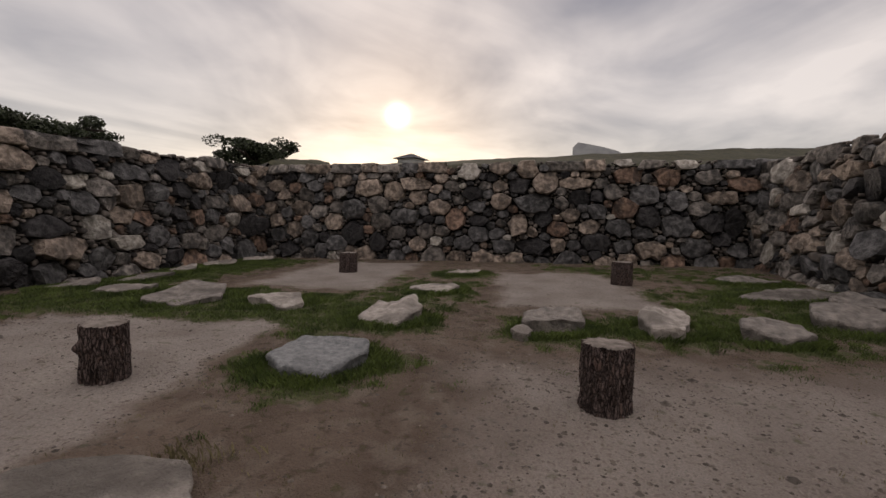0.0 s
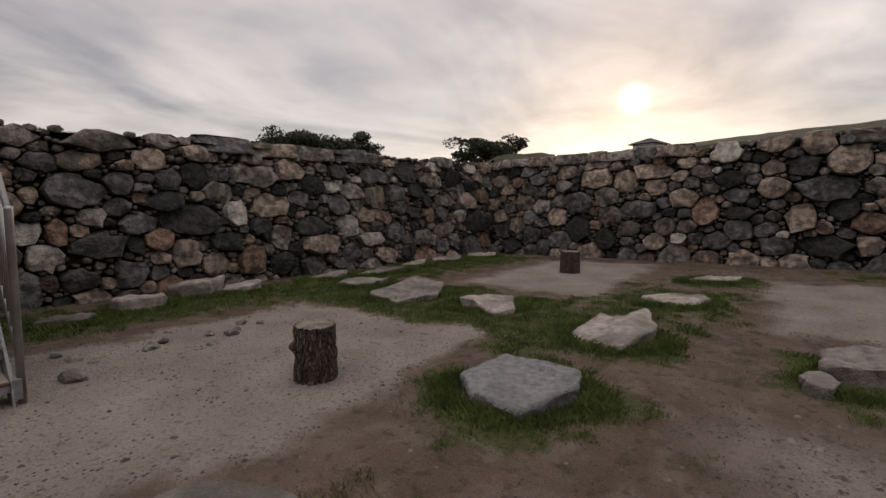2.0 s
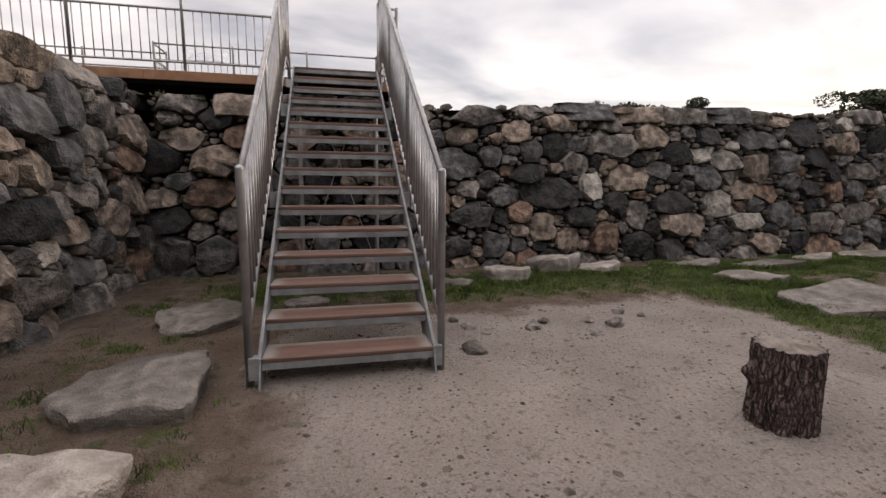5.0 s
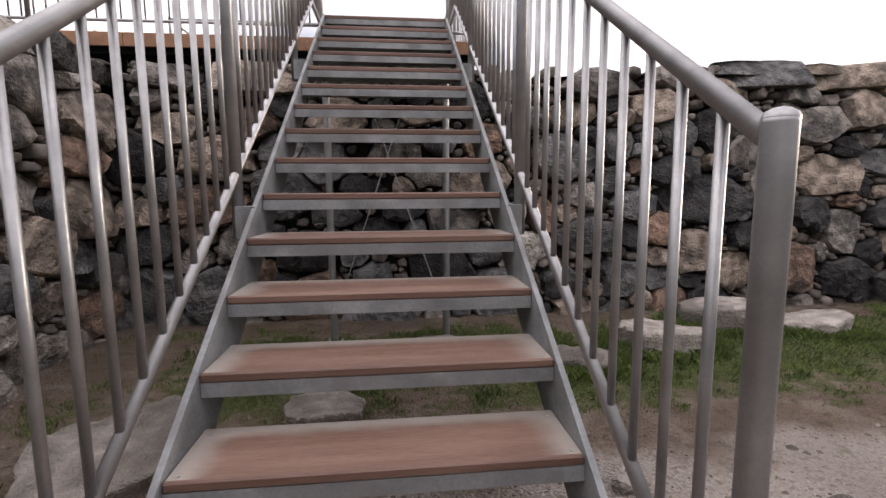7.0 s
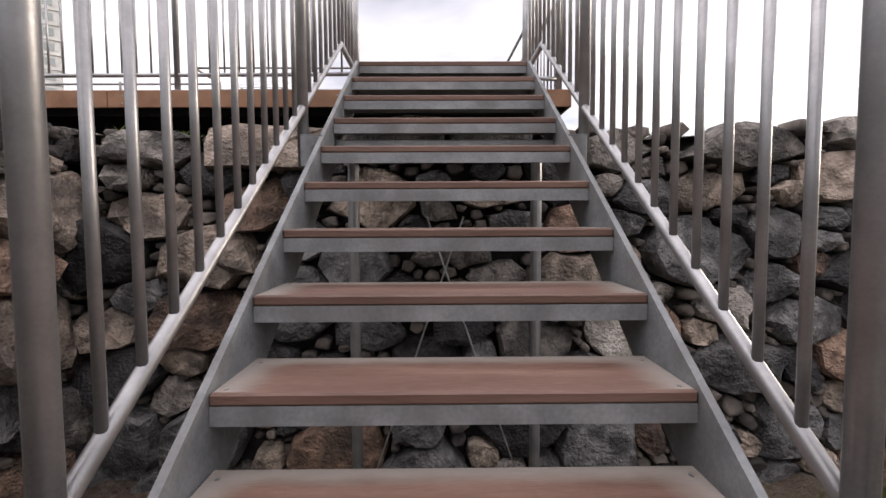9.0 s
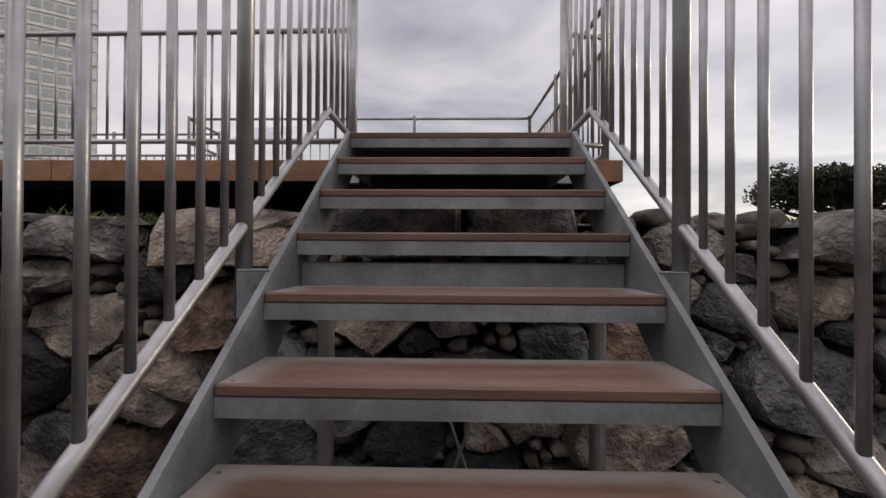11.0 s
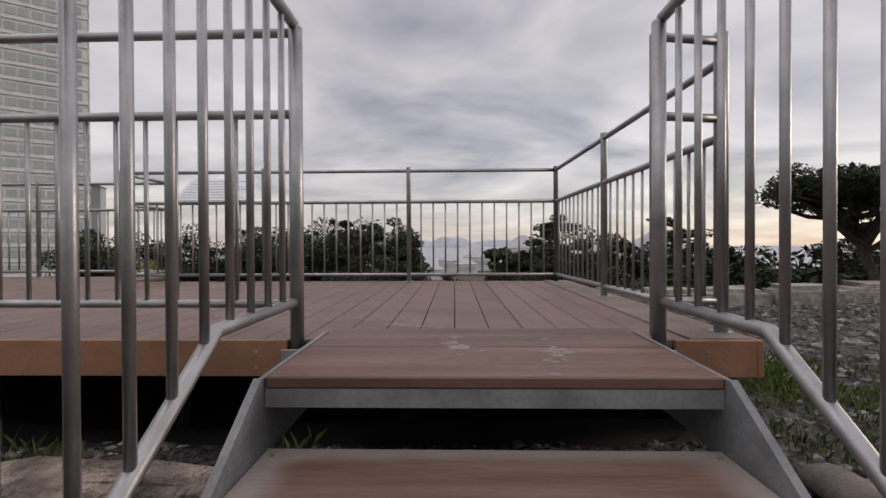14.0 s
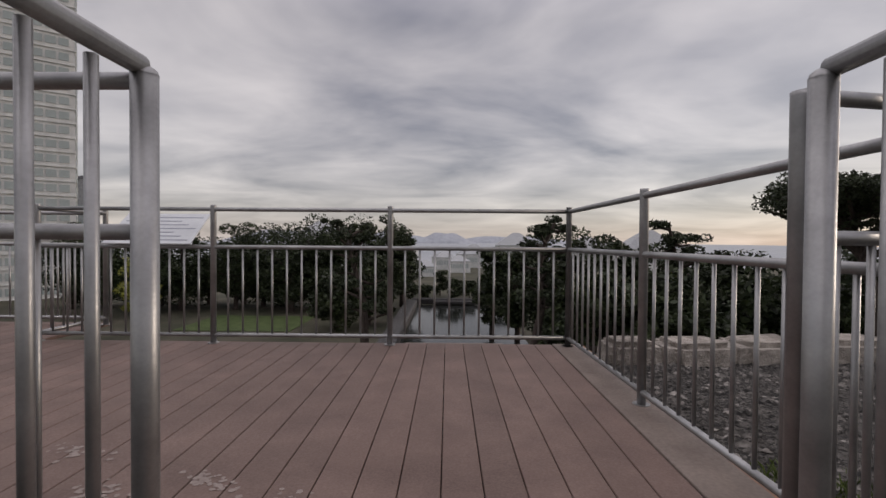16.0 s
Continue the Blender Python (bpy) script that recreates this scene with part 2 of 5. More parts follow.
SPRING = material("yellow_green_leaves", (0.12, 0.13, 0.02), (0.25, 0.26, 0.05), 0.8, 0.6, 0.0, vary=0.4, island=True)
TRUNK = material("pine_trunk", (0.03, 0.023, 0.019), (0.09, 0.07, 0.06), 6, 0.9, 0.8, stretch=(1, 1, 0.3))
PARK = material("park_ground", (0.03, 0.035, 0.018), (0.095, 0.085, 0.06), 0.12, 0.95, 0.3, fine=2.0)
LAWN = material("mown_lawn", (0.045, 0.07, 0.018), (0.085, 0.12, 0.04), 0.6, 0.9, 0.3, fine=8)
CONCRETE = material("pale_concrete", (0.55, 0.56, 0.55), (0.70, 0.71, 0.70), 0.6, 0.8, 0.1, fine=6)
GLASS = material("blue_grey_window_glass", (0.34, 0.39, 0.39), (0.44, 0.49, 0.49), 0.2, 0.25, 0.0, fine=3)
ROOFTILE = material("dark_roof", (0.03, 0.03, 0.033), (0.07, 0.07, 0.075), 3, 0.8, 0.3)
SHEET = material("grey_metal_sheet", (0.33, 0.34, 0.35), (0.46, 0.47, 0.48), 2, 0.5, 0.05, metal=0.2)
BOARD = material("information_board", (0.55, 0.57, 0.60), (0.68, 0.70, 0.72), 4, 0.3, 0.0)
PRINT = material("board_print", (0.22, 0.24, 0.30), (0.32, 0.34, 0.40), 10, 0.4, 0.0)
SCUFF = material("dried_dust_print", (0.24, 0.195, 0.175), (0.32, 0.27, 0.245), 25, 0.95, 0.0)
WATER = material("still_moat_water", (0.012, 0.014, 0.013), (0.02, 0.022, 0.02), 1, 0.06, 0.03, fine=3)
# aerial haze is put into the hills' pale blue-grey colour
HAZE = material("haze_tinted_hill", (0.34, 0.36, 0.40), (0.42, 0.44, 0.48), 0.01, 1.0, 0.0, fine=0.05)
# far water: haze and reflected sky are put into its pale colour
SEA = material("haze_pale_sea", (0.30, 0.32, 0.35), (0.38, 0.40, 0.42), 0.02, 0.5, 0.0, fine=0.2)


def ground_material():
    """Sand, brown soil and short turf, mixed by the two layers sand and grass of the mesh."""
    m = bpy.data.materials.new("cellar_soil")
    m.use_nodes = True
    nodes, links = m.node_tree.nodes, m.node_tree.links
    bsdf = nodes["Principled BSDF"]
    geo = nodes.new("ShaderNodeNewGeometry")

    def tex(s, d=5.0):
        n = nodes.new("ShaderNodeTexNoise")
        n.inputs["Scale"].default_value, n.inputs["Detail"].default_value = s, d
        links.new(geo.outputs["Position"], n.inputs[0])
        return n.outputs[0]

    def rng(sock, a, b, c=0.0, d=1.0):
        n = nodes.new("ShaderNodeMapRange")
        for k, v in enumerate((a, b, c, d)):
            n.inputs[k + 1].default_value = v
        links.new(sock, n.inputs[0])
        return n.outputs[0]

    def mix(f, a, b):
        n = nodes.new("ShaderNodeMix")
        n.data_type = "RGBA"
        for sock, v in ((n.inputs[0], f), (n.inputs[6], a), (n.inputs[7], b)):
            if isinstance(v, tuple):
                sock.default_value = (*v, 1)
            elif isinstance(v, (int, float)):
                sock.default_value = v
            else:
                links.new(v, sock)
        return n.outputs[2]

    def layer(name):
        n = nodes.new("ShaderNodeAttribute")
        n.attribute_name = name
        return n.outputs["Fac"]

    n1, n2, n3, n4, n5 = tex(1.3), tex(9), tex(70, 3), tex(28, 4), tex(3.6, 9.0)
    soil = mix(rng(n1, 0.3, 0.7), (0.12, 0.086, 0.064), (0.205, 0.155, 0.12))
    soil = mix(rng(n5, 0.5, 0.64, 0.0, 0.75), soil, (0.235, 0.19, 0.155))
    soil = mix(rng(n2, 0.56, 0.66, 0.0, 0.6), soil, (0.06, 0.045, 0.033))
    sand = mix(rng(n1, 0.3, 0.7), (0.30, 0.26, 0.23), (0.44, 0.39, 0.35))
    sand = mix(rng(n4, 0.56, 0.66, 0.0, 0.55), sand, (0.15, 0.12, 0.10))
    turf = mix(rng(n4, 0.3, 0.7), (0.05, 0.066, 0.02), (0.115, 0.13, 0.048))
    col = mix(layer("sand"), soil, sand)
    tuft = nodes.new("ShaderNodeMath")
    tuft.operation = "ADD"
    links.new(layer("grass"), tuft.inputs[0])
    links.new(rng(n2, 0.25, 0.75, -0.5, 0.5), tuft.inputs[1])
    col = mix(rng(tuft.outputs[0], 0.25, 0.6, 0.0, 0.9), col, turf)
    col = mix(rng(n3, 0.35, 0.75, 0.0, 0.4), col, (0.07, 0.055, 0.045))
    links.new(col, bsdf.inputs["Base Color"])
    bsdf.inputs["Roughness"].default_value = 0.95
    bsdf.inputs["Specular IOR Level"].default_value = 0.2
    b = nodes.new("ShaderNodeBump")
    b.inputs["Strength"].default_value, b.inputs["Distance"].default_value = 1.0, 0.06
    add = nodes.new("ShaderNodeMath")
    links.new(n3, add.inputs[0])
    links.new(n4, add.inputs[1])
    links.new(add.outputs[0], b.inputs["Height"])
    links.new(b.outputs[0], bsdf.inputs["Normal"])
    return m


SOIL = ground_material()


def dusted(m):
    """Grey dust that no shoe wipes off, along the back edge and the two ends of a tread."""
    nodes, links = m.node_tree.nodes, m.node_tree.links
    bsdf = nodes["Principled BSDF"]
    old = bsdf.inputs["Base Color"].links[0].from_socket
    co, sep3, tex = nodes.new("ShaderNodeTexCoord"), nodes.new("ShaderNodeSeparateXYZ"), nodes.new("ShaderNodeTexNoise")
    links.new(co.outputs["Object"], sep3.inputs[0])
    links.new(co.outputs["Object"], tex.inputs[0])
    tex.inputs["Scale"].default_value, tex.inputs["Detail"].default_value = 9.0, 5.0

    def calc(op, a, b):
        n = nodes.new("ShaderNodeMath")
        n.operation = op
        for k, q in enumerate((a, b)):
            if isinstance(q, (int, float)):
                n.inputs[k].default_value = q
            else:
                links.new(q, n.inputs[k])
        return n.outputs[0]

    side = calc("DIVIDE", calc("SUBTRACT", calc("ABSOLUTE", sep3.outputs[0], 0), 0.42), 0.14)
    back = calc("DIVIDE", calc("SUBTRACT", sep3.outputs[1], 0.185), 0.085)
    # the two borders meet in a round corner
    reach = calc("SQRT", calc("ADD", calc("POWER", calc("MAXIMUM", side, 0), 2), calc("POWER", calc("MAXIMUM", back, 0), 2)), 0)
    reach = calc("ADD", reach, calc("MULTIPLY", calc("SUBTRACT", tex.outputs[0], 0.5), 0.5))
    top = calc("MULTIPLY", calc("GREATER_THAN", sep3.outputs[2], -0.006), calc("GREATER_THAN", sep3.outputs[1], 0.012))
    rmp = nodes.new("ShaderNodeMapRange")
    rmp.interpolation_type = "SMOOTHSTEP"
    rmp.inputs[1].default_value, rmp.inputs[2].default_value, rmp.inputs[4].default_value = 0.15, 0.95, 0.92
    links.new(reach, rmp.inputs[0])
    mixn = nodes.new("ShaderNodeMix")
    mixn.data_type = "RGBA"
    links.new(calc("MULTIPLY", rmp.outputs[0], top), mixn.inputs[0])
    links.new(old, mixn.inputs[6])
    mixn.inputs[7].default_value = (0.265, 0.238, 0.212, 1)
    links.new(mixn.outputs[2], bsdf.inputs["Base Color"])


LANDING_WOOD = TREAD.copy()
dusted(TREAD)


# ---- building helpers ----
def mesh_of(name, verts, faces, mat, smooth=False):
    me = bpy.data.meshes.new(name)
    me.from_pydata([tuple(v) for v in verts], [], faces)
    me.materials.append(mat)
    if smooth:
        me.polygons.foreach_set("use_smooth", [True] * len(me.polygons))
    me.update()
    return me


def put(name, me, parent=None, label="", m=None):
    ob = new(name, me)
    if m is not None:
        ob.matrix_basis = m
    if parent is not None:
        ob.parent = parent
    if label:
        ob["label"] = label
    return ob


def thing(name, label, category, group="", kind="", at=None):
    ob = new(name)
    ob.empty_display_size = 0.1
    if at is not None:
        ob.matrix_basis = at
    return tagged(ob, label, category, group, kind)


def box(x0, x1, y0, y1, z0, z1):
    v = [(x, y, z) for z in (z0, z1) for y in (y0, y1) for x in (x0, x1)]
    f = [(0, 2, 3, 1), (4, 5, 7, 6), (0, 1, 5, 4), (2, 6, 7, 3), (0, 4, 6, 2), (1, 3, 7, 5)]
    return v, f


def bevel_box(x0, x1, y0, y1, z0, z1, b):
    """A box with bevelled edges: each corner becomes three points."""
    c = [((x0 + x1) / 2, (x1 - x0) / 2), ((y0 + y1) / 2, (y1 - y0) / 2), ((z0 + z1) / 2, (z1 - z0) / 2)]
    bm = bmesh.new()
    vs = []
    for sx in (-1, 1):
        for sy in (-1, 1):
            for sz in (-1, 1):
                s = (sx, sy, sz)
                for ax in range(3):
                    p = [c[k][0] + s[k] * (c[k][1] - (0 if k == ax else b)) for k in range(3)]
                    vs.append(bm.verts.new(p))
    bmesh.ops.convex_hull(bm, input=vs)
    v = [tuple(q.co) for q in bm.verts]
    bm.verts.index_update()
    f = [tuple(q.index for q in fc.verts) for fc in bm.faces]
    bm.free()
    return v, f


def tube(path, r, seg=10, cap=True):
    """A round pipe along a path of points, with mitred bends."""
    pts = [Vector(p) for p in path]
    v, f = [], []
    for i, p in enumerate(pts):
        a = (p - pts[i - 1]).normalized() if i else (pts[1] - p).normalized()
        b = (pts[i + 1] - p).normalized() if i < len(pts) - 1 else a
        t = (a + b).normalized()
        side = t.cross(Vector((0, 0, 1)))
        if side.length < 1e-3:
            side = Vector((1, 0, 0))
        side.normalize()
        oth = side.cross(t)
        grow = 1 / max(0.5, t.dot(a))
        for k in range(seg):
            an = 2 * math.pi * k / seg
            v.append(p + side * math.cos(an) * r * (grow if abs(t.z) < 0.5 else 1) + oth * math.sin(an) * r * grow)
    for i in range(len(pts) - 1):
        for k in range(seg):
            a, b = i * seg + k, i * seg + (k + 1) % seg
            f.append((a, b, b + seg, a + seg))
    if cap:
        f.append(tuple(range(seg))[::-1])
        f.append(tuple(range(len(v) - seg, len(v))))
    return v, f


def dome(x, y, z, r, h, seg=16):
    """A low rounded cap."""
    v, f = [], []
    for a in (0.0, 0.5, 1.0, 1.35):
        v += [(x + r * math.cos(a) * math.cos(6.2832 * k / seg), y + r * math.cos(a) * math.sin(6.2832 * k / seg), z + h * math.sin(a)) for k in range(seg)]
    for j in range(3):
        f += [(j * seg + k, j * seg + (k + 1) % seg, (j + 1) * seg + (k + 1) % seg, (j + 1) * seg + k) for k in range(seg)]
    f.append(tuple(range(3 * seg, 4 * seg)))
    return v, f


def joined(pieces):
    v, f = [], []
    for pv, pf in pieces:
        o = len(v)
        v += list(pv)
        f += [tuple(i + o for i in q) for q in pf]
    return v, f


def n2d(x, y, s=1.0, k=0.0):
    return noise.noise(Vector((x * s, y * s, k)))


# ---- the ground of the cellar ----
CX0, CX1, CY0, CY1 = -2.5, 12.4, -9.4, 4.35


def rise(x, y):
    """Height of the cellar floor, which climbs a little towards one far corner."""
    a = min(1, max(0, (x - 2) / 10.4))
    b = min(1, max(0, (4.3 - y) / 13.7))
    return 0.35 * a * b


def soil_z(x, y):
    return rise(x, y) + 0.018 * n2d(x, y, 0.9) + 0.010 * n2d(x, y, 3.1, 5)


FOOTINGS = [  # x, y, width, depth, turn, height, tone
    (3.06, -2.36, 1.0, 0.70, -49, 0.19, 0), (4.95, -2.36, 0.92, 0.78, -52, 0.16, 1), (5.40, -0.46, 0.95, 0.55, -54, 0.17, 1),
    (7.20, -2.45, 0.92, 0.55, -54, 0.14, 1), (9.50, -2.50, 0.95, 0.45, -54, 0.09, 1), (4.95, -4.46, 0.92, 0.55, -55, 0.20, 2),
    (5.27, -5.75, 0.90, 0.62, -72, 0.26, 1), (5.19, -6.88, 0.82, 0.55, -71, 0.22, 2), (8.00, -8.25, 2.00, 0.60, -66, 0.14, 2),
    (6.10, -8.15, 1.05, 0.75, -70, 0.26, 2), (6.9, -8.75, 0.9, 0.6, -60, 0.3, 2), (9.6, -8.3, 1.2, 0.5, -80, 0.12, 2)]
FOOTINGS_WALL = [
    (5.34, 1.00, 1.45, 0.60, -27, 0.17, 2), (5.50, 2.30, 1.05, 0.42, -27, 0.13, 1), (8.05, 3.55, 0.75, 0.42, -27, 0.14, 1), (9.45, 3.65, 0.85, 0.45, -28, 0.13, 1),
    (10.90, 3.60, 1.00, 0.45, -28, 0.12, 1), (6.7, 3.25, 1.25, 0.4, -20, 0.12, 2), (5.55, 3.50, 0.90, 0.35, -25, 0.12, 2),
    (3.15, 3.60, 0.85, 0.50, -20, 0.30, 1), (3.75, 3.35, 0.65, 0.40, -25, 0.20, 1), (2.20, 3.10, 0.65, 0.50, -25, 0.24, 1), (1.35, 2.80, 0.60, 0.36, -20, 0.14, 2),
    (0.86, -2.28, 1.10, 0.80, -26, 0.13, 2), (-1.52, -0.78, 1.30, 0.75, -10, 0.26, 1)]
FOOTINGS_SIDE = [(-1.30, 0.20, 1.0, 0.75, 0, 0.17, 2), (-1.33, 1.95, 0.75, 0.85, -12, 0.12, 2), (0.2, 3.0, 0.8, 0.5, 10, 0.15, 2), (-0.4, 2.3, 0.6, 0.4, -30, 0.1, 2)]
# outlines of the large stones beside the way, as corners round the middle
OUTLINES = {
    0: ((-0.13, 0.45), (0.40, 0.40), (0.32, -0.36), (0.10, -0.43), (-0.40, -0.24), (-0.40, 0.14)),
    1: ((-0.48, 0.15), (-0.44, -0.30), (0.22, -0.40), (0.62, -0.16), (0.36, 0.02), (0.48, 0.30), (-0.20, 0.36)),
    2: ((-0.42, -0.40), (-0.15, -0.54), (0.44, -0.15), (0.30, 0.30), (-0.15, 0.40)),
    5: ((-0.20, 0.38), (0.02, -0.36), (0.44, -0.32), (0.50, 0.12), (0.28, 0.40)),
    6: ((-0.50, 0.25), (-0.50, -0.10), (0.10, -0.33), (0.50, -0.20), (0.45, 0.06), (0.05, 0.30)),
    12: ((-0.52, 0.40), (0.50, 0.36), (0.60, -0.20), (0.00, -0.60), (-0.62, -0.30)),
    23: ((-0.48, 0.30), (-0.22, 0.52), (0.14, 0.46), (0.34, 0.10), (0.42, -0.30), (0.10, -0.60), (-0.40, -0.50), (-0.55, 0.00)),
    24: ((0.56, 0.10), (0.60, -0.15), (0.38, -0.42), (-0.20, -0.50), (-0.60, -0.20), (-0.50, 0.18), (0.00, 0.14)),
    25: ((-0.40, -0.10), (-0.30, 0.32), (0.30, 0.42), (0.42, 0.14), (0.42, -0.34), (-0.15, -0.35))}
ALL_FEET = FOOTINGS + FOOTINGS_WALL + FOOTINGS_SIDE
GRASSY = [q for q in ALL_FEET if q[0] > 1.0]


def patch(x, y, cx, cy, hx, hy, turn=0.0, soft=0.35):
    a = radians(turn)
    dx, dy = x - cx, y - cy
    u, v = dx * math.cos(a) + dy * math.sin(a), -dx * math.sin(a) + dy * math.cos(a)
    d = max(abs(u) - hx, abs(v) - hy) + 0.30 * n2d(x, y, 1.7, 9) + 0.14 * n2d(x, y, 6.0, 3)
    return min(1, max(0, 0.5 - d / soft))


def sand_at(x, y):
    return max(patch(x, y, 1.85, 0.10, 2.3, 1.6, 5, 0.2), 0.8 * patch(x, y, 1.0, -6.6, 2.9, 2.5, 6, 0.9), patch(x, y, 9.3, 0.1, 2.3, 1.25, 5), patch(x, y, 8.3, -4.7, 1.9, 1.2, 5))


def grass_at(x, y):
    g = 0.0
    for fx, fy, w, d, *_ in GRASSY:
        r = math.hypot(x - fx, y - fy) - 0.5 * w
        g = max(g, 0.95 - r / 0.55)
    g = max(g, patch(x, y, 5.1, 0.6, 1.3, 2.7, 0, 0.9), patch(x, y, 5.0, 3.0, 6.5, 0.75, 0, 0.8), patch(x, y, 6.3, -6.9, 2.2, 1.1, 10, 0.9) * 0.6,
            patch(x, y, 10.6, -6.8, 1.2, 2.4, 0, 1.2) * 0.5, patch(x, y, 7.0, -2.2, 1.4, 0.9, 0, 1.2) * 0.75, patch(x, y, -1.6, 1.6, 0.8, 2.6, 0, 0.8) * 0.25)
    g = min(1, max(0, g + 0.55 * n2d(x, y, 1.9, 21) + 0.3 * n2d(x, y, 5.5, 2) - 0.12))
    return g * (1 - 0.92 * sand_at(x, y))


def build_soil():
    step = 0.075
    nx, ny = int((CX1 - CX0 + 0.6) / step), int((CY1 - CY0 + 0.6) / step)
    v, f, sand, grass = [], [], [], []
    for j in range(ny + 1):
        for i in range(nx + 1):
            x, y = CX0 - 0.3 + i * step, CY0 - 0.3 + j * step
            s, g = sand_at(x, y), grass_at(x, y)
            v.append((x, y, soil_z(x, y) + 0.02 * g + 0.006 * n2d(x, y, 9, 4)))
            sand.append(s)
            grass.append(g)
    for j in range(ny):
        for i in range(nx):
            a = j * (nx + 1) + i
            f.append((a, a + 1, a + nx + 2, a + nx + 1))
    me = mesh_of("floor", v, f, SOIL, True)
    for name, vals in (("sand", sand), ("grass", grass)):
        me.attributes.new(name, "FLOAT", "POINT").data.foreach_set("value", vals)
    return tagged(put("floor", me), "sandy soil floor of a sunken stone cellar with grass patches", "ground", kind="structure")


build_soil()


# ---- dry stone walls ----
def stone_mesh(outline, centre, frame_fn, depth, mat, rng_):
    """A rounded rubble stone: a back ring, a full ring, a shoulder ring and a crown on the outline given in the wall's plane."""
    n = len(outline)
    v, f = [], []
    tilt_u, tilt_z = rng_.uniform(-0.45, 0.45), rng_.uniform(-0.55, 0.35)
    cu, cz = centre
    fu, fz = rng_.uniform(-0.15, 0.15), rng_.uniform(-0.15, 0.15)
    for scale, dep, jit in ((1.0, -0.12, 0), (1.0, 0.46, 0.014), (0.92, 0.86, 0.018), (0.60, 1.0, 0.022)):
        for u, z in outline:
            du, dz = (u - cu) * scale, (z - cz) * scale
            d = dep * depth if dep > 0 else dep
            if dep > 0:
                d += (tilt_u * du + tilt_z * dz) * dep + rng_.uniform(-jit, jit)
            if scale < 0.6:
                du, dz = du + fu * depth * 2, dz + fz * depth * 2
            v.append(frame_fn(cu + du, cz + dz, d))
    for k in range(3):
        for i in range(n):
            a, b = k * n + i, k * n + (i + 1) % n
            f.append((a, b, b + n, a + n))
    v.append(frame_fn(cu, cz, depth * 1.0))
    for i in range(n):
        f.append((3 * n + i, 3 * n + (i + 1) % n, 4 * n))
    me = mesh_of("stone", v, f, mat, True)
    me.set_sharp_from_angle(angle=radians(42))
    return me


